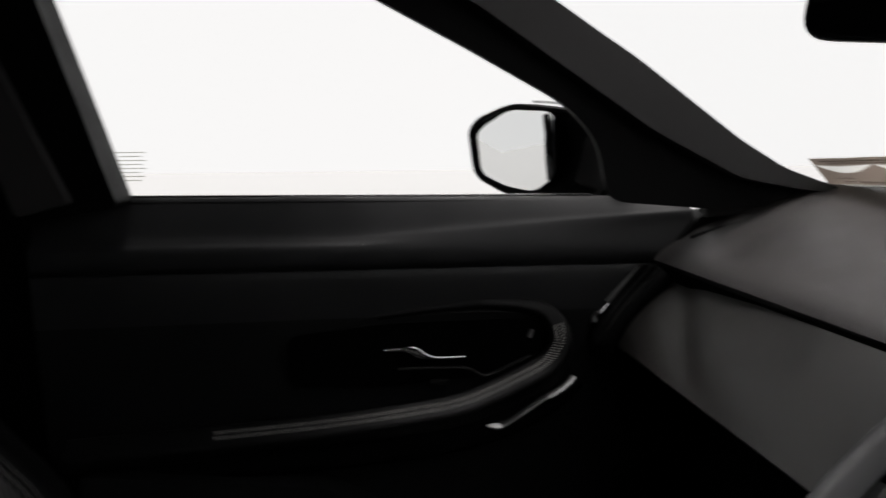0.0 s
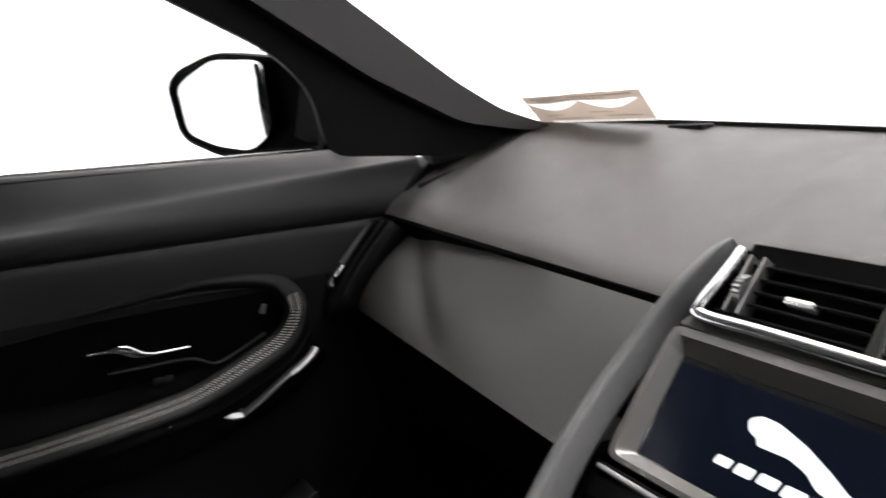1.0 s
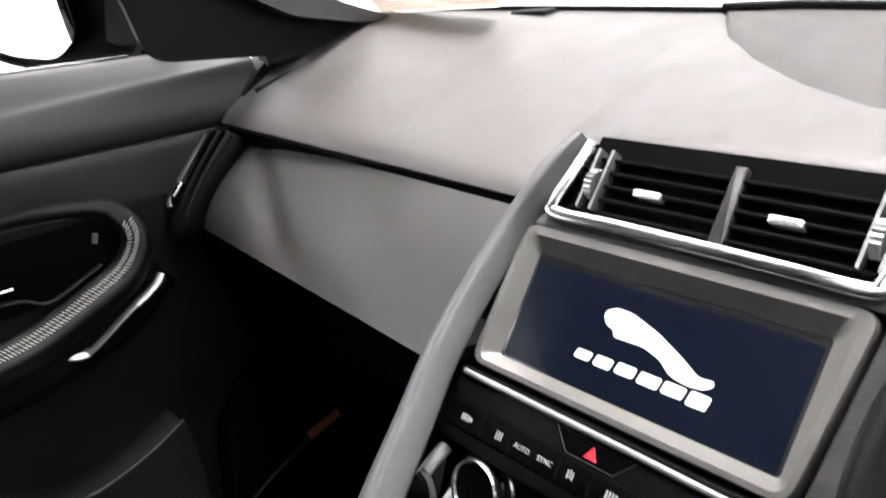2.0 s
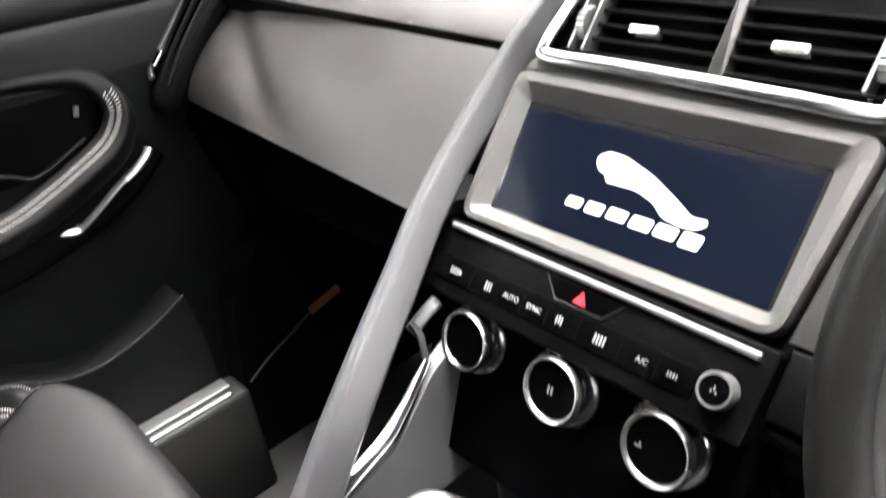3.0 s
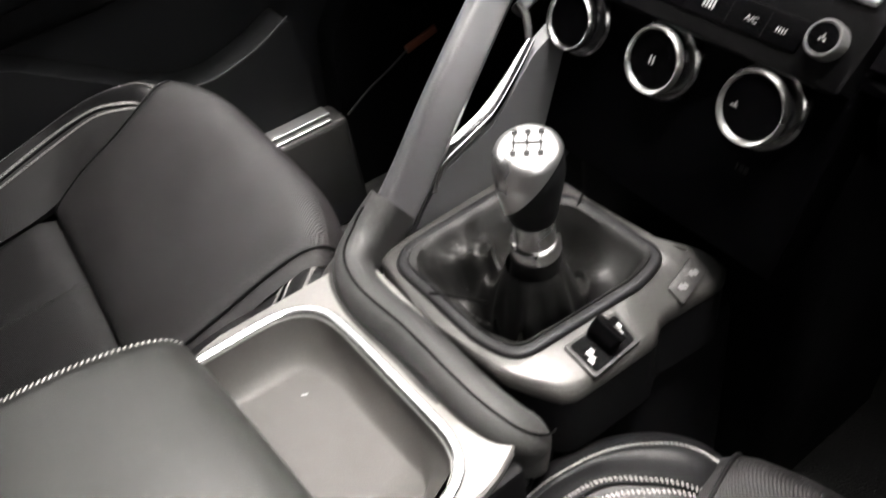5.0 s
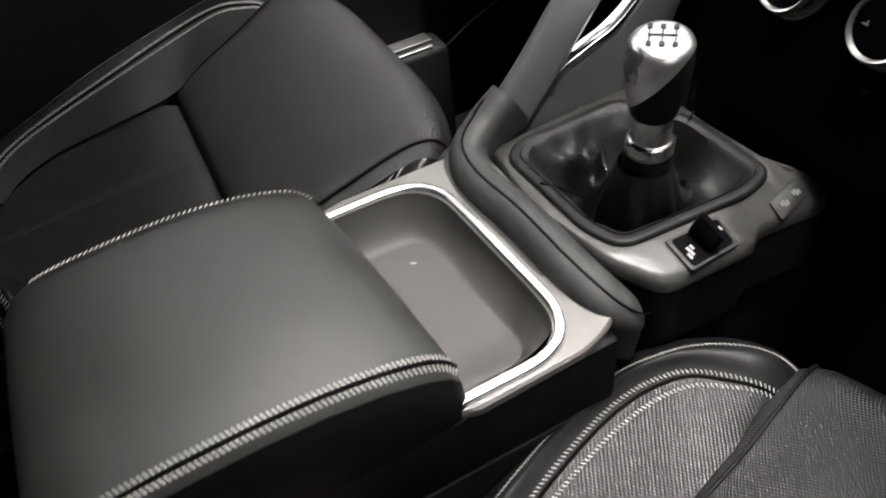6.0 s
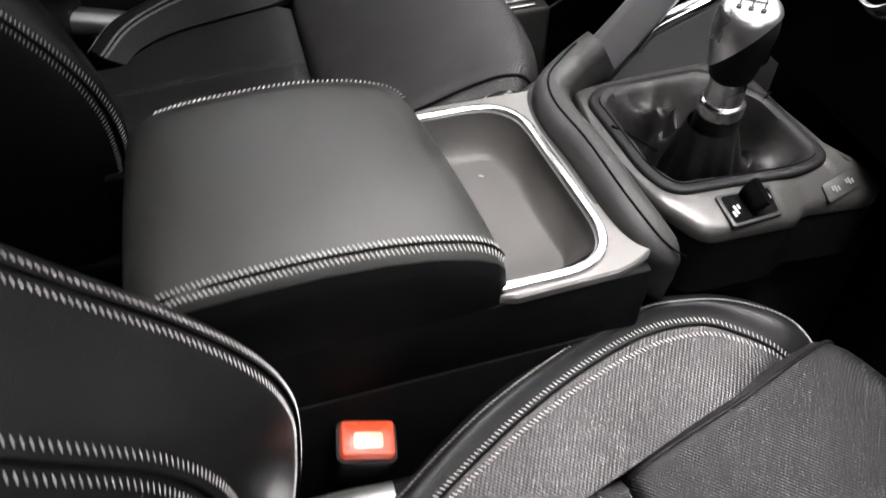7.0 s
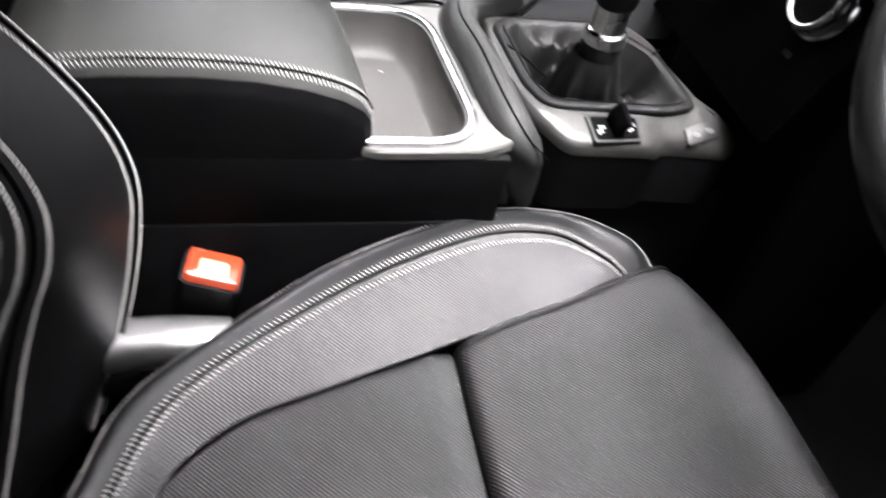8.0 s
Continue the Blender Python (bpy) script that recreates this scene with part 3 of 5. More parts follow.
DIALS = STACK @ Matrix.Translation((0, 0.004, -0.002)) @ Matrix.Rotation(radians(17), 4, "X") @ Matrix.Translation((0, -0.004, -0.021))  # the recessed, steeper face that carries the dials
part("dial_panel", plate(rounded([(-0.140, -0.105), (0.142, -0.105), (0.142, 0.046), (-0.140, 0.046)], 0.006), -0.04, 0.0, 0.002), PANEL, dash, "satin black dial panel", m=DIALS)


def dial(x, v, r, h):
    at = DIALS @ Matrix.Translation((x, v, 0))
    d = part("dial", lathe([(r * 1.25, 0), (r * 1.25, 0.0020), (r * 1.22, 0.0048), (r * 1.14, 0.0068), (r * 0.98, 0.0072)], 48), FLANGE, dash, "dark satin climate dial", m=at)
    part("dial_drum", lathe([(r * 0.95, 0.007), (r * 0.955, h - 0.006), (r * 0.93, h - 0.004)], 48), GLOSS, d, "black drum", m=at)
    ringp = [(r * 0.90, h - 0.0055), (r * 0.995, h - 0.0055), (r * 1.015, h - 0.0040), (r * 1.005, h - 0.0022), (r * 0.955, h + 0.0004), (r * 0.895, h - 0.0004), (r * 0.850, h - 0.0030)]
    k = 56
    bm = bridge(bmesh.new(), [[V(q * math.cos(2 * math_pi * i / k), q * math.sin(2 * math_pi * i / k), z) for q, z in ringp] for i in range(k)], True, True)
    part("dial_ring", bm, RING, d, "bright metal ring", m=at)
    part("dial_face", lathe([(r * 0.89, h - 0.006), (r * 0.89, h - 0.0032), (r * 0.87, h - 0.0028)], 48), PANEL, d, "black dial face", m=at)
    return d


for x, r in ((-0.0862, 0.0245), (0.003, 0.0245), (0.0886, 0.0250)):
    d = dial(x, 0.004, r, 0.021)
    if abs(x) < 0.01:
        part("dial_symbol", bars([(-0.002, 0, 0.0012, 0.006), (0.001, 0, 0.0012, 0.006)]), LIT_ICON, d, m=DIALS @ Matrix.Translation((x, 0.004, 0.0188)))
    if x > 0.05:
        part("dial_symbol", bars([(0, 0, 0.005, 0.0012), (0.001, 0.0018, 0.0012, 0.0026)]), BUTTON, d, m=DIALS @ Matrix.Translation((x - 0.012, 0.001, 0.0188)))
KN = STACK @ Matrix.Translation((0.1145, 0.0570, 0.0042))
vol = part("volume_knob", lathe([(0.0115, 0), (0.0115, 0.010), (0.0106, 0.012), (0.0094, 0.012), (0.0092, 0.0108)], 32), SATIN, dash, "small silver push knob", m=KN)
part("knob_face", lathe([(0.0092, 0.008), (0.0090, 0.0112)], 24), PANEL, vol, m=KN)
part("knob_symbol", bars([(0, 0.001, 0.001, 0.003), (-0.0016, -0.001, 0.001, 0.002), (0.0016, -0.001, 0.001, 0.002)]), BUTTON, vol, m=KN @ Matrix.Translation((0, 0, 0.0114)))
part("socket_symbol", bars([(-0.004, 0, 0.0016, 0.005), (0, 0, 0.003, 0.005), (0.004, 0, 0.003, 0.005)]), CHEEK, dash, "faint printed symbol", m=DIALS @ Matrix.Translation((0.090, -0.042, 0.0002)))
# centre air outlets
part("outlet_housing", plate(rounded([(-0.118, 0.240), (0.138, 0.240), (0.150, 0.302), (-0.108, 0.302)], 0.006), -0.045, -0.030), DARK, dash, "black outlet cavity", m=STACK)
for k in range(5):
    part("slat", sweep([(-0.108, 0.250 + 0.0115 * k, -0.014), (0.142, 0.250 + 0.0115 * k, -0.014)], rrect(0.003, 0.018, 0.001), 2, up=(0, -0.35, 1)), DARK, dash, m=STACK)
for x in (-0.0385, 0.0690):
    part("outlet_tab", plate(rounded([(x - 0.0120, 0.2660), (x + 0.0120, 0.2660), (x + 0.0120, 0.2722), (x - 0.0120, 0.2722)], 0.002), -0.012, -0.002, 0.0012), BRIGHT, dash, "bright metal outlet tab", m=STACK)
part("outlet_divider", plate(rounded([(0.0200, 0.240), (0.0330, 0.240), (0.0300, 0.304), (0.0200, 0.304)], 0.002), -0.03, -0.005, 0.002), CHEEK, dash, "satin grey divider", m=STACK)
for x in (-0.0890, 0.1270):
    teeth = [((0.0118 if i % 2 else 0.0132) * math.cos(2 * math_pi * i / 36), (0.0118 if i % 2 else 0.0132) * math.sin(2 * math_pi * i / 36)) for i in range(36)]
    part("outlet_wheel", sweep([(x - 0.0035, 0.270, -0.006), (x + 0.0035, 0.270, -0.006)], teeth, 2, up=(0, 0, 1)), SATIN, dash, "ribbed silver thumbwheel", m=STACK)
    for o in (-0.0065, 0.0065):
        part("wheel_plate", plate(rounded([(x + o - 0.0012, 0.248), (x + o + 0.0012, 0.248), (x + o + 0.0030, 0.300), (x + o + 0.0006, 0.300)], 0.0005, 2), -0.03, 0.0), SATIN, dash, "thin bright side plate", m=STACK)
# strip coloured black for the shade under the pad's front edge
part("outlet_shade", plate([(-0.108, 0.2975), (0.150, 0.2975), (0.151, 0.3155), (-0.106, 0.3155)], -0.03, -0.013), PANEL, dash, "black strip for the shade above the slats", m=STACK)
part("outlet_trim", sweep([(-0.103, 0.304, 0.0), (-0.109, 0.272, 0.002), (-0.1145, 0.247, 0.003), (-0.109, 0.2375, 0.003), (-0.05, 0.2372, 0.003), (0.02, 0.2365, 0.003), (0.08, 0.2355, 0.003), (0.132, 0.2345, 0.003),
                           (0.140, 0.242, 0.003), (0.144, 0.272, 0.002), (0.146, 0.304, 0.0)], rrect(0.0105, 0.008, 0.0022), 70), CHROME, dash, "bright metal outlet surround", m=STACK)
part("filler_panel", plate(rounded([(-0.136, 0.2245), (0.150, 0.2245), (0.150, 0.237), (-0.124, 0.237)], 0.003), -0.03, -0.002, 0.002), GREY, dash, "grey filler panel", m=STACK)
part("side_cheek", slab_yz([(0.68, 0.53), (0.95, 0.53), (0.95, 0.80), (0.835, 0.788), (0.66, 0.575)], 0.150, 0.172, 0.01), PLASTIC, dash, "black stack side cheek")
part("upper_cheek", plate([(0.1350, 0.098), (0.180, 0.098), (0.196, 0.240), (0.1485, 0.240)], -0.03, -0.003, 0.003), CHEEK, dash, "matt grey panel beside the screen", m=STACK)
part("lower_cheek", plate([(0.1395, 0.052), (0.176, 0.052), (0.180, 0.0960), (0.1395, 0.0960)], -0.03, -0.002, 0.003), CONTROL, dash, "satin black panel beside the buttons", m=STACK)
# small notch
part("cheek_tab", plate(rounded([(0.139, 0.040), (0.164, 0.040), (0.164, 0.0485), (0.139, 0.0485)], 0.002), -0.03, -0.008, 0.002), PANEL, dash, "small black notch tab", m=STACK)
part("lower_stack_panel", box(-0.135, 0.145, 0.68, 0.90, 0.05, 0.53, 0.02, 3), PLASTIC, dash, "black panel under the dials")
# raking grab handle beside the stack
hp = [(-0.112, 0.822, 0.809), (-0.116, 0.810, 0.800), (-0.128, 0.789, 0.774), (-0.143, 0.7605, 0.738), (-0.150, 0.713, 0.694), (-0.148, 0.668, 0.656), (-0.142, 0.629, 0.619), (-0.134, 0.5895, 0.586),
      (-0.125, 0.5535, 0.557), (-0.119, 0.519, 0.524), (-0.116, 0.487, 0.487), (-0.116, 0.455, 0.450)]


def handle_profile(f):
    """A broad flat face with a narrow facet along its passenger side."""
    w = 0.012 + 0.018 * min(1, f * 5) + 0.010 * max(0, f - 0.35) / 0.65
    pr = [(-0.50, -0.012), (-0.50, -0.002), (-0.47, 0.002), (-0.40, 0.0035), (0.10, 0.0075), (0.20, 0.0080), (0.27, 0.0072), (0.42, 0.002), (0.49, -0.003), (0.50, -0.012), (0.2, -0.018), (-0.3, -0.018)]
    return [(a * w, b) for a, b in pr]


part("grab_handle", sweep(hp, handle_profile, 64, up=(0.41, -0.29, 0.34)), HANDLE, dash, "satin grey raking grab handle")
# pocket beside the stack with a bright edge
part("pocket_side", slab_yz([(0.46, 0.420), (0.650, 0.420), (0.655, 0.560), (0.640, 0.556), (0.612, 0.542), (0.566, 0.497), (0.511, 0.477), (0.488, 0.455)], -0.120, -0.106, 0.006), POCKET, dash, "grey pocket side")
part("pocket_edge", sweep([(-0.113, 0.497, 0.462), (-0.113, 0.505, 0.477), (-0.113, 0.513, 0.485), (-0.113, 0.540, 0.4955), (-0.113, 0.564, 0.505), (-0.113, 0.586, 0.522), (-0.113, 0.606, 0.541), (-0.113, 0.616, 0.551)], lambda f: rrect(0.015 - 0.008 * max(0, f - 0.6) / 0.4, 0.006 - 0.002 * max(0, f - 0.6) / 0.4, 0.0014), 44), CHROME, dash, "bright metal pocket edge")
part("pocket_lip", sweep([(-0.116, 0.616, 0.551), (-0.126, 0.622, 0.566), (-0.136, 0.622, 0.574)], rrect(0.006, 0.004, 0.001), 10), CHEEK, dash, "dark pocket lip")
part("pocket_cheek", sweep([(-0.137, 0.622, 0.566), (-0.138, 0.636, 0.572), (-0.139, 0.652, 0.577)], lambda f: rrect(0.012, 0.010 + 0.010 * f, 0.004), 8, up=(0.41, -0.29, 0.34)), POCKET, dash, "pale web between handle and panel")

def even(outline, n):
    """n points spaced evenly round an outline, from its rightmost point."""
    P = [Vector(p) for p in outline]
    i0 = max(range(len(P)), key=lambda i: P[i].x)
    P = P[i0:] + P[:i0 + 1]
    acc = [0.0]
    for a, b in zip(P, P[1:]):
        acc.append(acc[-1] + (b - a).length)
    out = []
    for q in range(n):
        d = acc[-1] * q / n
        i = max(j for j in range(len(acc) - 1) if acc[j] <= d)
        out.append(P[i].lerp(P[i + 1], (d - acc[i]) / max(acc[i + 1] - acc[i], 1e-9)))
    return out


# ---- centre console ----
con = thing("centre_console", (0.008, 0.35, 0.0), "black centre console with storage tray and padded armrest", "console")
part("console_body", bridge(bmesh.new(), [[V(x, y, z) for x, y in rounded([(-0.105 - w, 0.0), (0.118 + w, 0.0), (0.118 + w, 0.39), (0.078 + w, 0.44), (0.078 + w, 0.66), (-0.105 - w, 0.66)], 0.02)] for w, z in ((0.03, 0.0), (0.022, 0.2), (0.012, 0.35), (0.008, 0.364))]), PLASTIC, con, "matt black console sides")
part("console_shoulder", box(0.113, 0.124, 0.0, 0.40, 0.36, 0.4295, 0.004), PLASTIC, con, "matt black shoulder")
part("console_shoulder", box(-0.111, -0.100, 0.0, 0.42, 0.36, 0.4295, 0.004), PLASTIC, con, "matt black shoulder")
# top plate with the opening of the tray
o_out = rounded([(-0.104, 0.16), (0.112, 0.16), (0.112, 0.262), (0.126, 0.284), (0.124, 0.374), (0.114, 0.398), (0.100, 0.42), (-0.112, 0.42), (-0.112, 0.284), (-0.104, 0.262)], 0.006, 2)
o_in = rounded([(-0.091, 0.18), (0.112, 0.18), (0.112, 0.3710), (-0.091, 0.3610)], 0.044, 6)
o_out, o_in_even = [tuple(p) for p in even(o_out, 72)], [tuple(p) for p in even(o_in, 72)]
tp = bridge(bmesh.new(), [[V(x, y, 0.430) for x, y in o_out], [V(x, y, 0.436) for x, y in o_out], [V(x * 0.985, y, 0.438) for x, y in o_out], [V(x, y, 0.439) for x, y in o_in_even], [V(x, y, 0.41) for x, y in o_in_even]], True, False, False)
part("top_plate", tp, PALE, con, "pale satin top plate")
o_low = [tuple(p) for p in even(rounded([(-0.0640, 0.18), (0.087, 0.18), (0.087, 0.3520), (-0.0640, 0.3400)], 0.020, 6), 72)]
tb = []
for s_, z in ((0.0, 0.438), (0.05, 0.431), (0.12, 0.4265), (0.25, 0.4205), (0.42, 0.4145), (0.60, 0.4095), (0.75, 0.4060), (0.87, 0.4038), (0.95, 0.4028), (1.0, 0.4025)):
    ring = []
    for p, q in zip(o_in_even, o_low):
        soft_ = min(1.0, max(0.0, (0.0 - p[0]) / 0.05))  # the side wall runs into the floor in one hollow curve
        zs = 0.4025 + 0.0355 * (1 - s_) ** 2.6
        ring.append(V(p[0] + (q[0] - p[0]) * s_, p[1] + (q[1] - p[1]) * s_, z + (zs - z) * soft_))
    tb.append(ring)
tray = bridge(bmesh.new(), tb, True, False, False)
tray.verts.ensure_lookup_table()
tray.faces.new([v for v in tray.verts[-72:]])
part("tray", tray, TRAY, con, "dark rubber-lined tray with a small scuff")
part("tray_ring", sweep([(x, y, 0.4405) for x, y in rounded([(-0.0955, 0.17), (0.1165, 0.17), (0.1165, 0.3760), (-0.0955, 0.3660)], 0.048, 8)], rrect(0.0080, 0.005, 0.002), 0, True), CHROME, con, "bright metal tray surround")
part("tray_scuff", bars([(0, 0, 0.0011, 0.005)], 0.0003), KNOB, con, "white fleck", m=pose(-0.044, 0.320, 0.4028, 0, 0, -30))
# armrest lid
def lid_y(x, y):
    """The lid's front edge falls back a little towards the passenger."""
    return y - 0.020 * max(0.0, min(1.0, (y - 0.06) / 0.20)) * max(0.0, (0.10 - x) / 0.20)


def lid_ring(y, top, inset):
    w0, w1 = -0.110 + inset, 0.120 - inset
    pr = [(w0, 0.395), (w0 - 0.002, 0.43), (w0 + 0.001, top - 0.020), (w0 + 0.005, top - 0.006), (w0 + 0.012, top - 0.001)]
    for f in np.linspace(0.12, 0.88, 9):
        pr.append((w0 + (w1 - w0) * f, top + 0.007 * math.sin(math_pi * f)))
    pr += [(w1 - 0.011, top + 0.001), (w1 - 0.0045, top - 0.006), (w1 - 0.001, top - 0.020), (w1 + 0.002, 0.43), (w1, 0.395)]
    return [V(x, lid_y(x, y), z) for x, z in pr]


ys = [(0.283, 0.440, 0.012), (0.286, 0.450, 0.006), (0.284, 0.462, 0.003), (0.277, 0.472, 0.001), (0.262, 0.481, 0.0), (0.235, 0.489, 0.0), (0.20, 0.4945, 0.0), (0.16, 0.4965, 0.0), (0.11, 0.495, 0.0), (0.075, 0.492, 0.0), (0.055, 0.488, 0.0), (0.042, 0.482, 0.002), (0.033, 0.472, 0.004), (0.028, 0.458, 0.007), (0.026, 0.44, 0.012)]
lid = part("armrest_lid", bridge(bmesh.new(), [lid_ring(*a) for a in ys]), ARMREST, con, "padded charcoal leather armrest lid")
for xx, dz in ((0.1030, 0.0015), (0.1105, 0.0), (-0.0950, 0.0014)):
    run = [(xx, 0.2835, 0.462 + dz), (xx, 0.2765, 0.4720 + dz), (xx, 0.262, 0.481 + dz), (xx, 0.235, 0.489 + dz), (xx, 0.20, 0.4945 + dz), (xx, 0.16, 0.4965 + dz), (xx, 0.11, 0.495 + dz), (xx, 0.075, 0.492 + dz), (xx, 0.055, 0.488 + dz)]
    nn = V(0.6 if xx > 0.108 else 0.2 if xx > 0 else -0.25, 0, 0.75).normalized()
    part("stitching", stitches([V(p.x, lid_y(p.x, p.y), p.z) + nn * 0.0006 for p in spline(run, 90)], nn, 0.0033 if xx > 0 else 0.0040, 0.0050 if xx > 0 else 0.0068, 0.00027 if xx > 0 else 0.0005, 1.8 if xx > 0 else -3.0), THREAD, lid, "white twin-needle stitching")
part("seam", sweep([(0.1068, y + 0.001, z + 0.0011) for y, z in ((0.2835, 0.462), (0.2765, 0.472), (0.262, 0.481), (0.235, 0.489), (0.20, 0.4945), (0.16, 0.4965), (0.11, 0.495), (0.055, 0.488))], rrect(0.0030, 0.0020, 0.0008), 50, up=(0.3, 0, 0.9)), DARK, lid)
# driver's side of the lid, its shade put in as a black skin
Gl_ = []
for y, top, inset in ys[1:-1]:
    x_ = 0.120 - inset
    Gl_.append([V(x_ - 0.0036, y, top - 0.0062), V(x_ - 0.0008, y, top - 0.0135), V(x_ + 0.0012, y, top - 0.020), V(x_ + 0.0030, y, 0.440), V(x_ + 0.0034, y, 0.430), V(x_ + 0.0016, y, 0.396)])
part("lid_side", sheet(Gl_, 0.002, (1, 0, 0)), PLASTIC, lid, "shaded side of the lid, coloured black")
# padded collar round the gear lever
cp = [(-0.117, 0.462, 0.462), (-0.112, 0.432, 0.445), (-0.095, 0.405, 0.436), (-0.060, 0.396, 0.434), (0.0, 0.400, 0.435), (0.06, 0.402, 0.433), (0.090, 0.407, 0.426), (0.100, 0.416, 0.408), (0.096, 0.428, 0.378), (0.088, 0.438, 0.350)]
part("collar", sweep(cp, rrect(0.034, 0.050, 0.015, 5), 64, scale=lambda f: 1 - 0.62 * max(0, f - 0.70) / 0.30), COLLAR, con, "padded black leather collar")
crown = []
CP = spline(cp, 64)
for i in range(3, 50):
    t_ = (CP[i + 1] - CP[i - 1]).normalized()
    sd = t_.cross(V(0, 0, 1)).normalized()
    crown.append(CP[i] + sd.cross(t_).normalized() * 0.0253 + sd * 0.004)
part("collar_seam", sweep(crown, rrect(0.0018, 0.0012, 0.0005)), DARK, con, "dark sewn seam")
part("collar_outer_roll", sweep([(-0.124, 0.425, 0.425), (-0.108, 0.393, 0.424), (-0.062, 0.380, 0.424), (0.0, 0.383, 0.424), (0.06, 0.386, 0.423), (0.094, 0.393, 0.412), (0.104, 0.402, 0.390), (0.096, 0.416, 0.355)], circle(0.0155, 14), 44, scale=lambda f: 1 - 0.7 * max(0, f - 0.66) / 0.34), COLLAR, con, "padded black leather outer roll")
# gear plate
gp = rounded([(-0.102, 0.428), (-0.02, 0.418), (0.066, 0.430), (0.107, 0.452), (0.1095, 0.536), (0.098, 0.548), (0.104, 0.616), (0.092, 0.630), (0.066, 0.607), (-0.025, 0.603), (-0.060, 0.606), (-0.106, 0.590)], 0.012, 5)
fr = rounded([(-0.085, 0.452), (-0.072, 0.4360), (0.030, 0.4380), (0.0600, 0.4480), (0.0660, 0.560), (0.0580, 0.590), (-0.030, 0.590), (-0.0870, 0.556)], 0.013, 6)


ge, fe = even(gp, 96), even(fr, 96)
def fall(x, y, z):
    """The plate falls away towards the driver, most of all round its twin buttons."""
    d = 0.22 * max(0.0, x - 0.066) + 0.30 * max(0.0, x - 0.066) * min(1.0, max(0.0, (y - 0.528) / 0.02))
    return V(x - 0.46 * d, y + 0.48 * d, z - d)


part("gear_plate", bridge(bmesh.new(), [[fall(p.x, p.y, 0.427) for p in ge], [fall(p.x, p.y, 0.434) for p in ge]] + [[fall(p.x + (q.x - p.x) * f, p.y + (q.y - p.y) * f, z) for p, q in zip(ge, fe)] for f, z in ((0.06, 0.438), (0.15, 0.4395), (0.35, 0.4398), (0.6, 0.4402), (0.92, 0.4405))] +
                          [[V(q.x, q.y, 0.4395) for q in fe], [V(q.x, q.y, 0.40) for q in fe]], True, False, False), PLATE, con, "satin grey gear plate")
# the plate's side wall, split off and blackened for the shade on it
part("plate_shaded_side", bridge(bmesh.new(), [[fall(p.x, p.y, 0.427) + V(-0.001 if p.x > 0 else 0.001, 0, 0.0) for p in ge], [V(p.x * 0.975, 0.52 + (p.y - 0.52) * 0.985, 0.36) for p in ge]][::-1], True, False, False), PLASTIC, con, "gear plate's shaded side wall, coloured black")
part("gaiter_frame", sweep([(x, y, 0.4405) for x, y in fr], rrect(0.012, 0.008, 0.0036), 0, True), LEATHER, con, "black leather-covered gaiter frame")
def laid(x, y, u, v):
    """On the falling plate, at x and y of its plan."""
    o = fall(x, y, 0.4405)
    ex, ey = (fall(x + 0.004, y, 0.4405) - o).normalized(), (fall(x, y + 0.004, 0.4405) - o).normalized()
    ez = ex.cross(ey).normalized()
    ey = ez.cross(ex)
    return Matrix(((ex.x, ey.x, ez.x, o.x), (ex.y, ey.y, ez.y, o.y), (ex.z, ey.z, ez.z, o.z), (0, 0, 0, 1))) @ Matrix.Translation((u, v, 0))


SPM = laid(0.091, 0.499, 0, 0)
sp = part("switch_panel", plate(rounded([(-0.018, -0.023), (0.013, -0.025), (0.016, 0.021), (-0.012, 0.027)], 0.003), -0.004, 0.0022, 0.001), CHEEK, con, "dark grey parking brake switch panel", m=SPM)
part("switch_well", plate(rounded([(-0.0150, -0.020), (0.0110, -0.022), (0.0130, 0.018), (-0.0095, 0.0235)], 0.003), 0.0021, 0.0026), PANEL, sp, "dark well round the lever", m=SPM)
part("switch_lever", sweep([(-0.002, 0, 0.001), (-0.002, 0, 0.011), (-0.001, 0.004, 0.019)], rrect(0.024, 0.009, 0.003), 6, up=(0, 1, 0)), CONTROL, sp, "black pull lever", m=SPM)
for y in (-0.0145, 0.0150):
    part("switch_symbol", bars([(0, 0, 0.008, 0.0022), (-0.002, 0.0035, 0.004, 0.002), (0.003, -0.0032, 0.005, 0.002)]), LIT_ICON, sp, "white symbol", m=SPM @ Matrix.Translation((0, y, 0.0027)))
BPM = laid(0.0875, 0.589, 0, 0)
bp_ = part("button_panel", plate(rounded([(-0.0085, -0.017), (0.0085, -0.019), (0.0085, 0.017), (-0.0085, 0.018)], 0.003), -0.003, 0.0010, 0.0006), CHEEK, con, "small dark grey twin button panel", m=BPM)
for y in (-0.0075, 0.0075):
    part("button_symbol", bars([(0, 0, 0.006, 0.0016), (0.001, 0.0028, 0.004, 0.0016), (-0.001, -0.0026, 0.004, 0.0016)]), BUTTON, bp_, "pale symbol", m=BPM @ Matrix.Translation((0, y, 0.0015)))

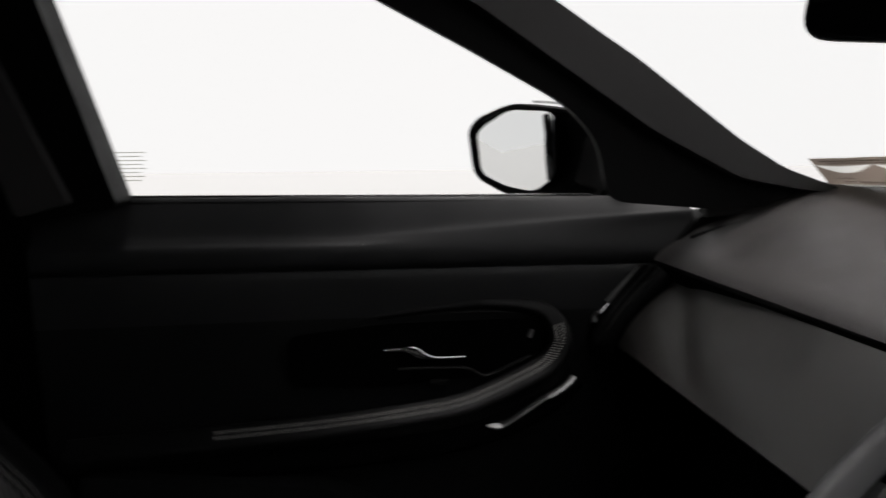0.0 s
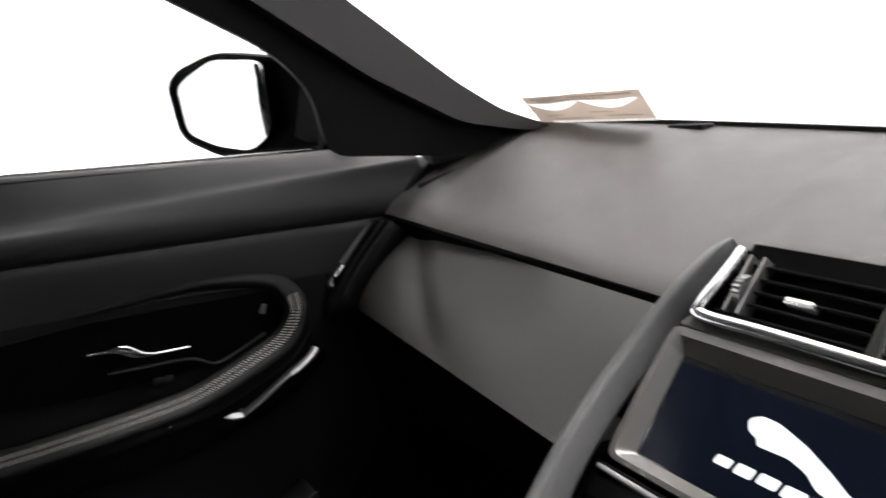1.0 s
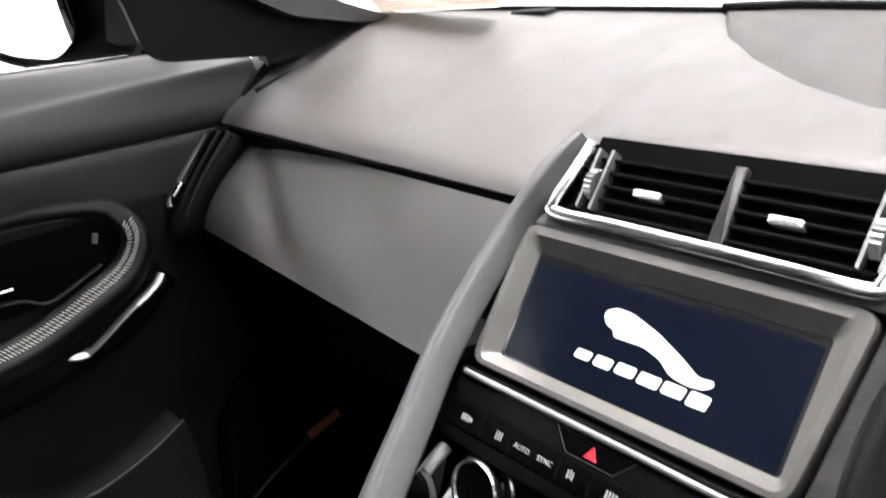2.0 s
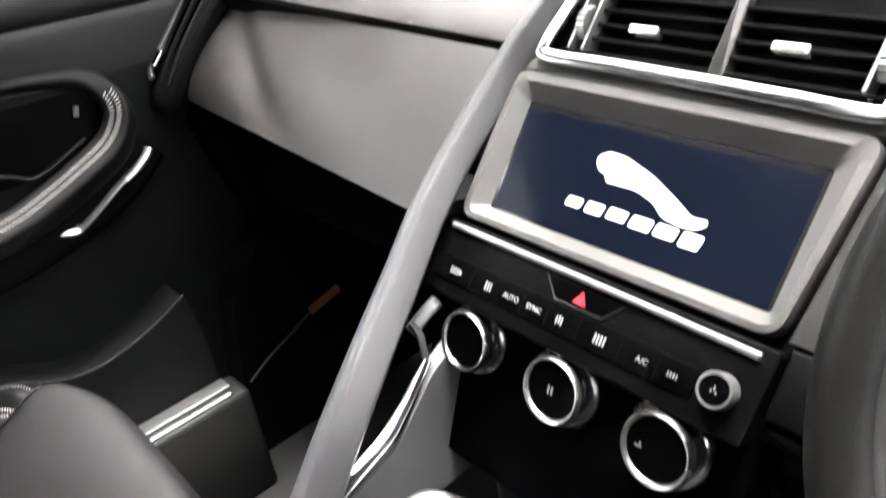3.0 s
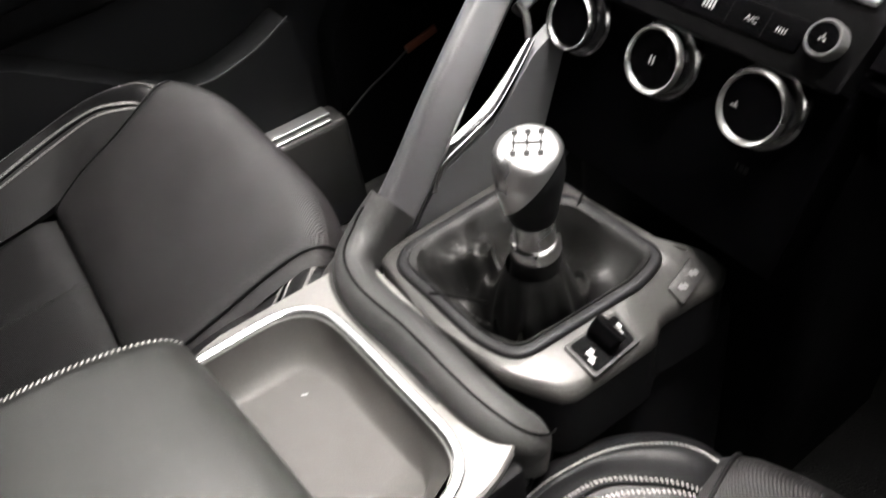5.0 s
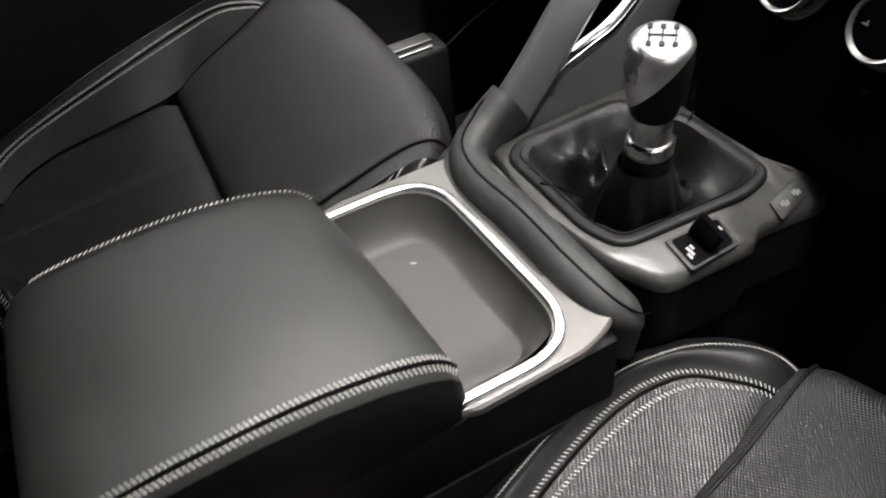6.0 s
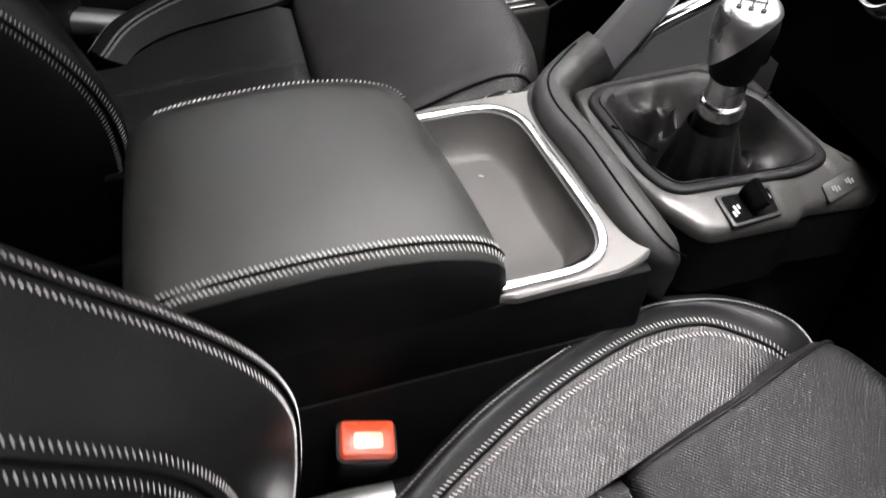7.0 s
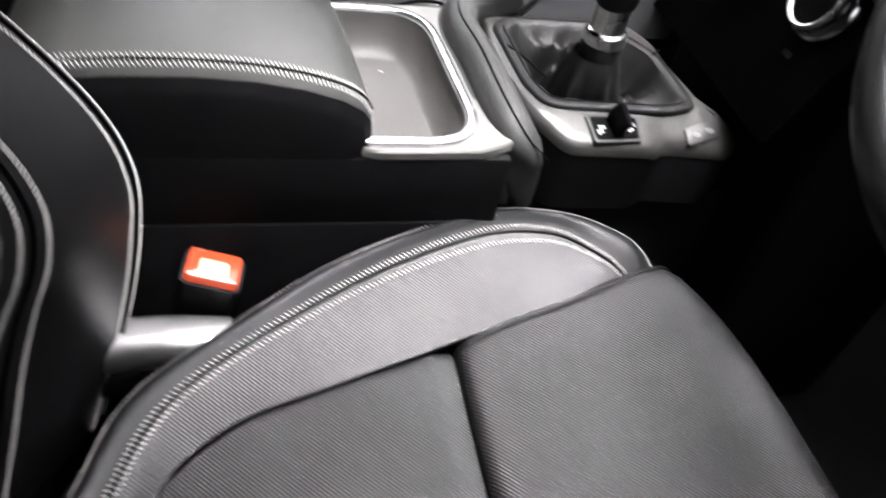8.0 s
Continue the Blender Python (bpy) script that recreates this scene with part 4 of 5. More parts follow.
# ---- gear lever ----
gl = thing("gear_lever", (0.02, 0.50, 0.44), "manual gear lever with silver-topped knob and leather gaiter", "gear lever")
k = len(fr)
rings = []
for s_, z in ((0.985, 0.441), (0.955, 0.446), (0.91, 0.444), (0.86, 0.428), (0.825, 0.415), (0.79, 0.404), (0.745, 0.394), (0.70, 0.386), (0.65, 0.381), (0.60, 0.377), (0.55, 0.377), (0.50, 0.379), (0.46, 0.386), (0.42, 0.396), (0.36, 0.420), (0.31, 0.443), (0.275, 0.460), (0.25, 0.470)):
    tent = 0.444 + 0.022 * (0.95 - s_) - 0.014 * math.sin(math_pi * min(1, max(0, (0.95 - s_) / 0.65)))  # where the leather is drawn taut
    win_ = max(0.0, math.sin(math_pi * (s_ - 0.25) / 0.69)) if s_ < 0.94 else 0.0
    ring = []
    for x, y in fe:
        a = math.atan2(y - 0.513, x)
        loose = 0.5 - 0.5 * math.cos(a - 1.15)
        back = (a + 2.85 + math_pi) % (2 * math_pi) - math_pi
        side = (a - 2.55 + math_pi) % (2 * math_pi) - math_pi
        taut = 0.80 * math.exp(-((a - 1.15) / 0.58) ** 2) + 1.0 * math.exp(-(back / 0.42) ** 2) + 0.55 * math.exp(-(side / 0.32) ** 2) + 0.60 * math.exp(-((a + 1.05) / 0.17) ** 2) + 0.30 * math.exp(-((a - 0.1) / 0.2) ** 2)
        taut = min(1.0, taut + loose * (0.16 * math.sin(11 * a + 9 * s_) + 0.08 * math.sin(17 * a - 13 * s_)) * win_)
        pull = 1 + win_ * (0.10 * loose * math.sin(4 * a + 1.0) - 0.04)
        cx, cy = 0.019 * (1 - s_), 0.502 + 0.011 * s_
        px, py = cx + x * s_ * pull, cy + (y - 0.513) * s_ * pull
        neck = max(0.0, min(1.0, (0.46 - s_) / 0.17))
        rn = 0.0207 + 0.13 * (s_ - 0.25) + (s_ - 0.25) * (0.030 * math.sin(6 * a + 0.6) + 0.018 * math.sin(11 * a - 1.0))
        px, py = px + (0.0206 + rn * math.cos(a) - px) * neck, py + (0.498 + rn * math.sin(a) - py) * neck
        crease = math.exp(-(side / 0.75) ** 2) * win_ * (0.0065 * math.sin(24 * s_ + 2.5 * a) + 0.003 * math.sin(41 * s_ - 5 * a))
        ring.append(V(px, py, crease + z + max(0.0, tent - z) * max(0.0, taut) * (1 - neck) + loose * win_ * (0.008 * math.sin(7 * a + 7 * s_) + 0.005 * math.sin(13 * a - 11 * s_) + 0.003 * math.sin(19 * a + 16 * s_))))
    rings.append(ring)
boot = bridge(bmesh.new(), rings, True, False, False)
bmesh.ops.subdivide_edges(boot, edges=boot.edges[:], cuts=1, use_grid_fill=True, smooth=0.6)
part("gaiter", boot, GAITER, gl, "folded black leather gaiter")
for pts in ([(-0.030, 0.594, 0.448), (-0.027, 0.588, 0.4465), (-0.024, 0.582, 0.4445)], [(-0.028, 0.434, 0.446), (-0.014, 0.450, 0.4405), (-0.002, 0.468, 0.430)]):
    part("gaiter_seam", sweep(pts, circle(0.0011, 6), 8), DARK, gl)
AX = look((0.019, 0.502, 0.44), (0.0250, 0.4965, 0.581)) @ Matrix.Rotation(math_pi, 4, "X")  # lever axis, z up along it
part("lever_sleeve", lathe([(0.0235, 0.004), (0.0205, 0.018), (0.0198, 0.024), (0.0186, 0.030), (0.0188, 0.036), (0.0172, 0.041)], 24), GAITER, gl, "black leather sleeve", m=AX)
part("lever_collar", lathe([(0.0160, 0.040), (0.0184, 0.0425), (0.0187, 0.0510), (0.0176, 0.0535), (0.0154, 0.0550), (0.0148, 0.0640), (0.0146, 0.0800)], 32), RING, gl, "bright metal collar", m=AX)
kp = [(0.0130, 0.0765), (0.0176, 0.0785), (0.0194, 0.0850), (0.0208, 0.0930), (0.0230, 0.1050), (0.0246, 0.1180), (0.0240, 0.1270), (0.0218, 0.1345), (0.0170, 0.1382), (0.0090, 0.1389), (0.0004, 0.1390)]


def knob_skin(grow, k=64):
    """The knob's outer form, grown outwards a little."""
    prof = [(r, z) for r, z, _ in spline([(r, z, 0) for r, z in kp], 44)]
    return bridge(bmesh.new(), [[V((r + grow) * 0.94 * math.cos(2 * math_pi * i / k), (r + grow) * 1.04 * math.sin(2 * math_pi * i / k), z + (grow if z > 0.13 else 0)) for i in range(k)] for r, z in prof])


cap_dir = (AX.to_3x3().inverted() @ V(math.cos(radians(215)), math.sin(radians(215)), 0)).normalized()  # the silver shell reaches lowest on this side
knob = part("knob", knob_skin(0.0), LEATHER, gl, "black leather gear knob", m=AX)
cap = knob_skin(0.0009)
bmesh.ops.bisect_plane(cap, geom=cap.verts[:] + cap.edges[:] + cap.faces[:], plane_co=(0, 0, 0.106), plane_no=V(1.25 * cap_dir.x, 1.25 * cap_dir.y, 1.0), clear_inner=True)
part("knob_cap", cap, KNOB, knob, "bright satin silver knob shell", m=AX)
mk = [(-0.0085 + 0.0085 * j, 0.0, 0.0012, 0.014) for j in range(3)] + [(0, 0, 0.018, 0.0012)]
mk += [(-0.0085 + 0.0085 * j, yy, 0.0034, 0.0044) for j in range(3) for yy in (0.0105, -0.0105)]
part("shift_pattern", bars([(x, y, w * 1.1, h) for x, y, w, h in mk], 0.0005), CHEEK, knob, "dark engraved shift pattern", m=AX @ Matrix.Translation((0, 0, 0.1403)))


# ---- front seats ----
def ease(v):
    v = min(1.0, max(0.0, v))
    return v * v * (3 - 2 * v)


def seat_cushion_lines(s, tilt, taper):
    """The bolster's lines on side s, from the rear to the front: outer base, outer side, ridge, twin seam, insert edge."""
    O2 = [(0.095, 0.065, 0.17), (0.160, 0.095, 0.17), (0.216, 0.168, 0.17), (0.270, 0.27, 0.17), (0.305, 0.385, 0.17), (0.304, 0.460, 0.17), (0.280, 0.52, 0.17), (0.250, 0.556, 0.17), (0.210, 0.575, 0.17)]
    O1 = [(0.098, 0.068, 0.27), (0.165, 0.098, 0.28), (0.222, 0.172, 0.290), (0.276, 0.27, 0.302), (0.312, 0.387, 0.312), (0.312, 0.460, 0.312), (0.290, 0.52, 0.300), (0.255, 0.556, 0.285), (0.212, 0.575, 0.250)]
    A = [(0.085, 0.083, 0.340), (0.152, 0.112, 0.342), (0.203, 0.180, 0.347), (0.250, 0.272, 0.359), (0.285, 0.387, 0.361), (0.285, 0.452, 0.355), (0.268, 0.497, 0.349), (0.240, 0.528, 0.339), (0.205, 0.550, 0.300)]
    B = [(0.070, 0.100, 0.338), (0.132, 0.128, 0.340), (0.176, 0.178, 0.344), (0.232, 0.285, 0.351), (0.264, 0.384, 0.353), (0.267, 0.448, 0.346), (0.247, 0.482, 0.341), (0.223, 0.506, 0.332), (0.195, 0.528, 0.300)]
    C = [(0.068, 0.124, 0.324), (0.104, 0.143, 0.324), (0.134, 0.185, 0.324), (0.152, 0.250, 0.325), (0.177, 0.348, 0.327), (0.198, 0.425, 0.329), (0.208, 0.468, 0.327), (0.212, 0.495, 0.322), (0.195, 0.515, 0.302)]
    out = []
    for L, share in ((O2, 0.0), (O1, 0.2), (A, 0.5), (B, 0.7), (C, 1.0)):
        out.append(spline([(s * (d - (share * taper * ease((y - 0.38) / 0.16) if s < 0 else 0)), y, z + (tilt(y) if z > 0.2 else 0)) for d, y, z in L], 64))
    return out


def across(lines, k):
    """A grid with k rows of points between each two neighbouring lines."""
    m = len(lines[0])
    cols = [spline([L[j] for L in lines], (len(lines) - 1) * k + 1) for j in range(m)]
    return [[cols[j][i] for j in range(m)] for i in range((len(lines) - 1) * k + 1)]


def run_on(P, N, lift, side, off):
    """A run of points beside a line, for stitching."""
    out = []
    for i, p in enumerate(P):
        t = (P[min(i + 1, len(P) - 1)] - P[max(i - 1, 0)]).normalized()
        out.append(p + N[i] * lift + t.cross(N[i]).normalized() * off * side)
    return out


def up_normals(row, flip):
    return [n if n.dot(flip) > 0 else -n for n in row]


def front_seat(name, at, label, rise, rear_rise, bracket, back=0.0, ridge=(16, 17, 18), taper=0.0, thread=0.00026, twist=0.0):
    """rise: how steeply the cushion's front half climbs towards its front edge; rear_rise: the same for its rear half; taper: how far its door side draws in towards the front;
    bracket: the run of the hinge bracket on each side that shows; twist: how far the backrest's door side lies back."""
    def tilt(y):
        return (rise if y > 0.35 else rear_rise) * (y - 0.35)

    seat = thing(name, (0, 0.25, 0), label, "car seat", "front seats")
    cushion = part("cushion_base", plate(rounded([(-0.13, 0.06), (0.13, 0.06), (0.215, 0.19), (0.245, 0.52), (-0.245, 0.52), (-0.215, 0.19)], 0.03), 0.12, 0.27, 0.02), PLASTIC, seat, "black cushion shell")
    for s in (-1, 1):
        L = seat_cushion_lines(s, tilt, taper)
        G = across(L, 6)
        N = normals(G)
        part("side_bolster", sheet(G[:19], 0.012, (s * 0.5, 0, 1)), LEATHER, seat, "smooth black leather side bolster")
        part("bolster_strip", sheet(G[18:], 0.010), PERF, seat, "perforated black leather strip")
        for row, off in ((12, 0.0), (17, 0.002), (19, -0.001)):
            nn = up_normals(N[row], V(0, 0, 1))
            part("stitching", stitches(run_on(G[row], nn, 0.0008, 1, off), nn, 0.0036, 0.0042 + 2 * (thread - 0.00026), thread if s < 0 else 0.00026, 1.5), THREAD, seat, "white contrast stitching")
        nn = up_normals(N[18], V(0, 0, 1))
        part("seam", sweep([p + n * 0.0004 for p, n in zip(G[18], nn)], rrect(0.0026, 0.0014, 0.0006), 0), DARK, seat)
    # rear and front cushion panels
    Gr = []
    for f in np.linspace(0, 1, 16):
        y = 0.06 + 0.288 * f
        w = float(np.interp(y, (0.06, 0.12, 0.143, 0.185, 0.25, 0.348), (0.066, 0.070, 0.106, 0.136, 0.154, 0.179)))
        dip = 0.010 * max(0, (f - 0.93) / 0.07) ** 2 + 0.008 * max(0, (0.06 - f) / 0.06)
        Gr.append([V(w * u, y, tilt(y) + 0.326 - 0.010 * (1 - u * u) - dip - 0.008 * max(0, abs(u) - 0.94) / 0.06 - 0.003 * math.exp(-((u + 0.15) / 0.02) ** 2)) for u in np.linspace(-1, 1, 41)])
    part("rear_panel", sheet(Gr, 0.012), INSERT, seat, "grey woven cushion panel")
    Gf_ = []
    prof = [(0.3500, 0.310, 0.180), (0.3520, 0.320, 0.183), (0.358, 0.3275, 0.185), (0.375, 0.332, 0.190), (0.41, 0.337, 0.198), (0.46, 0.341, 0.209), (0.51, 0.343, 0.220), (0.545, 0.342, 0.228),
            (0.568, 0.337, 0.233), (0.584, 0.327, 0.236), (0.595, 0.312, 0.237), (0.601, 0.292, 0.237), (0.602, 0.26, 0.236), (0.598, 0.21, 0.234), (0.59, 0.17, 0.230)]
    for y, z, w in spline(prof, 40):
        row = []
        for u in np.linspace(-1, 1, 41):
            e = max(0, abs(u) - 0.90) / 0.10
            row.append(V((w - (taper * ease((y - 0.38) / 0.16) if u < 0 else 0)) * u, y - 0.045 * max(0, (y - 0.45) / 0.15) * u ** 4, tilt(y) * min(1, max(0, (z - 0.17) / 0.12)) + z - 0.004 * (1 - u * u) - 0.016 * e * e))
        Gf_.append(row)
    part("front_panel", sheet(Gf_[:27], 0.012, (0, 0.5, 1)), INSERT, seat, "grey woven thigh panel")
    part("front_face", sheet(Gf_[26:], 0.011, (0, 1, 0.2)), INSERT, seat, "grey woven cushion front")
    for s in (-1, 1):
        edge = [row[0 if s < 0 else -1] + V(s * 0.004, 0, -0.003) for row in Gf_]
        part("front_panel_side", sheet([[p, p + V(s * 0.012, -0.004, -0.03), p + V(s * 0.016, -0.01, -0.10)] for p in edge[2:34]], 0.006, (s, 0, 0.3)), INSERT, seat, "grey woven panel side")
        part("piping", sweep([row[1 if s < 0 else -2] + V(0, 0, 0.001) for row in Gf_[3:30]], circle(0.0018, 8)), LEATHER, seat, "black sewn piping")
    # backrest
    hs = [0.22, 0.30, 0.36, 0.41, 0.455, 0.50, 0.55, 0.60, 0.65, 0.72, 0.82, 0.93]
    yr = [0.072, 0.096, 0.111, 0.119, 0.120, 0.107, 0.076, 0.036, 0.0, -0.045, -0.10, -0.15]
    ys_ = [-0.010, 0.012, 0.028, 0.046, 0.066, 0.075, 0.066, 0.036, 0.0, -0.048, -0.104, -0.16]
    dr = [0.212, 0.222, 0.228, 0.231, 0.232, 0.231, 0.229, 0.226, 0.222, 0.215, 0.205, 0.19]
    ds = [0.112, 0.122, 0.130, 0.135, 0.137, 0.135, 0.128, 0.115, 0.105, 0.10, 0.10, 0.10]
    yr, ys_ = [y - back for y in yr], [y - back for y in ys_]
    yc = [y - 0.030 for y in ys_]
    for s in (-1, 1):
        lines = []
        for f, back, fwd in ((1.16, 0.13, 0), (1.20, 0.07, 0), (1.13, 0.018, 0), (1.0, 0.0, 0.004), (0.66, 0.0, 0.012), (0.30, 0.0, 0.012), (0.0, 0.0, 0.0)):
            # f runs from the twin seam beside the centre panel (0) out to the ridge (1) and round the side
            line = []
            for h, y1, y0, d1, d0 in zip(hs, yr, ys_, dr, ds):
                g_ = min(f, 1.0)
                x = s * (d0 + (d1 - d0) * f)
                line.append((x, y0 + (y1 - y0) * g_ ** 0.8 - back + fwd + twist * (x / 0.46 - 0.5), h))
            lines.append(spline(line, 64))
        G = across(lines, 5)
        N = normals(G)
        part("back_bolster", sheet(G, 0.012, (0, 1, 0.2)), LEATHER, seat, "smooth black leather backrest bolster")
        for row, off in ((ridge[0], 0.0), (ridge[2], 0.0), (27, 0.0), (29, 0.001)):
            nn = up_normals(N[row], V(0.8 * s if row < 15 else 0, 1, 0.2))
            part("stitching", stitches(run_on(G[row], nn, 0.0009, 1, off), nn, 0.0036, 0.0046 if row < 20 else 0.0042, 0.00024, 2.0 if row < 20 else 1.5), THREAD, seat, "white contrast stitching")
        for row in (ridge[1], 28):
            nn = up_normals(N[row], V(0.8 * s if row < 15 else 0, 1, 0.2))
            part("seam", sweep([p + n * 0.0005 for p, n in zip(G[row], nn)], rrect(0.003, 0.0014, 0.0006), 0, up=(1, 0, 0)), DARK, seat)
    Gb = []
    for h, y0, c, w in zip(*[[p[0] for p in spline([(v, 0, 0) for v in q], 48)] for q in (hs, ys_, yc, ds)]):
        Gb.append([V(w * u, c + (y0 - c) * u * u * u * u + twist * (w * u / 0.46 - 0.5), h) for u in np.linspace(-1, 1, 25)])
    part("back_panel", sheet(Gb, 0.012, (0, 1, 0.2)), RIBBED, seat, "perforated backrest centre panel")
    part("back_shell", bridge(bmesh.new(), [[V(x, y - back + twist * (x / 0.46 - 0.5) - 0.115 - 0.22 * (h - 0.25) - 0.10 * max(0, h - 0.55), h) for x, y in rounded([(-w, -0.05), (w, -0.05), (w, 0.045), (-w, 0.045)], 0.03)] for h, w in ((0.24, 0.20), (0.4, 0.235), (0.6, 0.245), (0.85, 0.23), (0.97, 0.19))]), PLASTIC, seat, "black backrest shell")
    for s in (-1, 1):
        part("seat_rail", box(s * 0.19 - 0.02, s * 0.19 + 0.02, 0.02, 0.50, 0.0, 0.13, 0.006), PLASTIC, seat, "black seat rail")
    part("side_cover", box(-0.262, -0.238, 0.02, 0.40, 0.10, 0.23, 0.010, 3), PLASTIC, seat, "black plastic seat side cover")
    for s in (-1, 1):
        if s in bracket:
            part("hinge_bracket", sweep([(s * d, y, z) for d, y, z in bracket[s]], rrect(0.036, 0.034, 0.012, 4), 10), KNOB, seat, "bright metal hinge bracket")
        part("hinge_cover", sweep([(s * 0.220, 0.03, 0.262), (s * 0.222, 0.12, 0.266), (s * 0.222, 0.20, 0.262)], rrect(0.050, 0.034, 0.012, 4), 10), PLASTIC, seat, "black hinge cover")
    seat.location = at
    return seat


driver = front_seat("front_seat", (0.40, 0.25, 0.0), "black leather sports seat, white twin stitching, grey woven cushion", 0.10, 0.10, {-1: ((0.214, 0.060, 0.294), (0.214, 0.125, 0.300), (0.212, 0.178, 0.297))})
passenger = front_seat("front_seat", (-0.40, 0.11, 0.0), "black leather sports seat beside the closed door, white stitching", 0.36, 0.0, {-1: ((0.205, 0.040, 0.328), (0.205, 0.095, 0.314), (0.205, 0.150, 0.298))}, -0.035, (11, 12, 13), 0.026, 0.00044, 0.080)

# ---- seat belt buckle ----
bk = thing("seat_belt_buckle", (0.168, 0.13, 0.22), "black seat belt buckle with glowing orange-red release button", "seat belt buckle")
bz_ = V(0.16, 0.20, 0.97).normalized()
by_ = bz_.cross(V(0.18, 1, 0)).normalized()
bx_ = by_.cross(bz_).normalized()
bo_ = V(0.152, 0.168, 0.3455) - bz_ * 0.1425
BK = Matrix(((bx_.x, by_.x, bz_.x, bo_.x), (bx_.y, by_.y, bz_.y, bo_.y), (bx_.z, by_.z, bz_.z, bo_.z), (0, 0, 0, 1)))  # z up along the buckle
part("buckle_body", sweep([(0, 0, 0.03), (0, 0, 0.06), (0, 0, 0.10), (0, 0, 0.136)], lambda f: rrect(0.037 + 0.009 * f, 0.022 + 0.011 * f, 0.006, 4), 10, up=(0, 1, 0)), PLASTIC, bk, "black plastic housing", m=BK)
part("buckle_stalk", sweep([(0, 0, -0.10), (0, 0, 0.035)], rrect(0.024, 0.010, 0.003), 3, up=(0, 1, 0)), PLASTIC, bk, "black stalk", m=BK)
btn = part("release_button", plate(rounded([(-0.0205, -0.0140), (0.0205, -0.0140), (0.0205, 0.0140), (-0.0205, 0.0140)], 0.004), 0.134, 0.1445, 0.003), BUCKLE, bk, "orange-red lit release button", m=BK)
part("button_window", plate(rounded([(-0.011, -0.0085), (0.011, -0.0085), (0.011, 0.004), (-0.011, 0.004)], 0.003), 0.1444, 0.1450, 0.0003), BUCKLE_WIN, btn, "pale glowing window", m=BK)

# ---- passenger door ----
door = thing("passenger_door", (-0.80, 0.36, 0.10), "closed black front door with stitched armrest and metal handle", "car door")
Gd, Gl = [], []
for y in np.linspace(-0.16, 0.872, 44):
    B_ = belt(y)
    cz = 0.7865 - 0.012 * y
    rd = min(0.058, max(0.02, 0.048 - 0.062 * (y - 0.46)))  # how far the shoulder falls before it turns down
    tip = 0.012 * max(0, (y - 0.75) / 0.12)
    Gd.append([V(p.x + tip, y, p.y) for p in spline([(-0.806, B_ - 0.02, 0), (-0.803, B_ - 0.002, 0), (-0.796, B_ - 0.003, 0), (-0.785, B_ - 0.45 * rd, 0), (-0.773, B_ - rd + 0.003, 0), (-0.764, B_ - rd - 0.010, 0), (-0.754, B_ - 0.080, 0), (-0.756, cz + 0.010, 0), (-0.768, cz - 0.002, 0)], 34)])
    Gl.append([V(p.x, y, p.y) for p in spline([(-0.772, cz - 0.001, 0), (-0.757, cz - 0.006, 0), (-0.758, cz - 0.05, 0), (-0.770, 0.64, 0), (-0.782, 0.52, 0), (-0.790, 0.36, 0), (-0.792, 0.14, 0)], 24)])
part("door_shoulder", sheet(Gd, 0.012, (1, 0, 0.4)), DOORP, door, "soft black door shoulder pad")
part("door_panel", sheet([row[:10] for row in Gl], 0.012, (1, 0, 0)), DOORP, door, "matt black inner door panel")
# same panel from its tenth row down, in a darker colour
part("lower_door_panel", sheet([row[9:] for row in Gl], 0.011, (1, 0, 0)), DOORLOW, door, "darker lower part of the inner door panel")
part("window_seal", sweep([(-0.804, y, belt(y)) for y in np.linspace(-0.06, 0.71, 10)], rrect(0.010, 0.006, 0.002)), GLOSS, door, "glossy black window seal")
# armrest sweeping up round the grip recess
ap = [(-0.742, -0.12, 0.522), (-0.740, 0.10, 0.528), (-0.737, 0.28, 0.536), (-0.734, 0.416, 0.548), (-0.732, 0.475, 0.557), (-0.732, 0.518, 0.571), (-0.732, 0.560, 0.588), (-0.732, 0.604, 0.609), (-0.734, 0.628, 0.632), (-0.738, 0.637, 0.660), (-0.750, 0.628, 0.688), (-0.758, 0.600, 0.708), (-0.763, 0.52, 0.720), (-0.764, 0.44, 0.716), (-0.766, 0.34, 0.706)]
arm = part("door_armrest", sweep(ap, lambda f: rrect(0.044 - 0.030 * max(0, f - 0.5) / 0.5, 0.036 - 0.025 * max(0, f - 0.45) / 0.55, 0.008, 4), 56, up=lambda f: (0.55, -0.35, 0.75)), LEATHER, door, "black leather door armrest")
rp, rn = spline(ap, 120)[8:84], V(0.55, -0.35, 0.75).normalized()
for o in (-0.0048, 0.0048):
    row = []
    for i, p in enumerate(rp):
        sd = (rp[min(i + 1, 75)] - rp[max(i - 1, 0)]).normalized().cross(rn).normalized()
        up_ = sd.cross((rp[min(i + 1, 75)] - rp[max(i - 1, 0)]).normalized()).normalized()
        row.append(p + sd * o + up_ * (0.0184 - 0.0125 * max(0.0, (i + 8) / 119 - 0.45) / 0.55))
    part("stitching", stitches(row, rn, 0.0046, 0.0085, 0.00042, 1.8), THREAD, arm, "white twin stitching")
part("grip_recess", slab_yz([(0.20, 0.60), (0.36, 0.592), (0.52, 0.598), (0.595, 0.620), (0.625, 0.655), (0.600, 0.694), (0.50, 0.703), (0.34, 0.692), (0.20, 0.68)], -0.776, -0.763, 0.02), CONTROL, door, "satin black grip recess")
dh = [(-0.752, 0.350, 0.6535), (-0.749, 0.372, 0.6535), (-0.746, 0.392, 0.6525), (-0.745, 0.410, 0.6430), (-0.746, 0.430, 0.6385), (-0.748, 0.455, 0.6370), (-0.751, 0.478, 0.6360)]
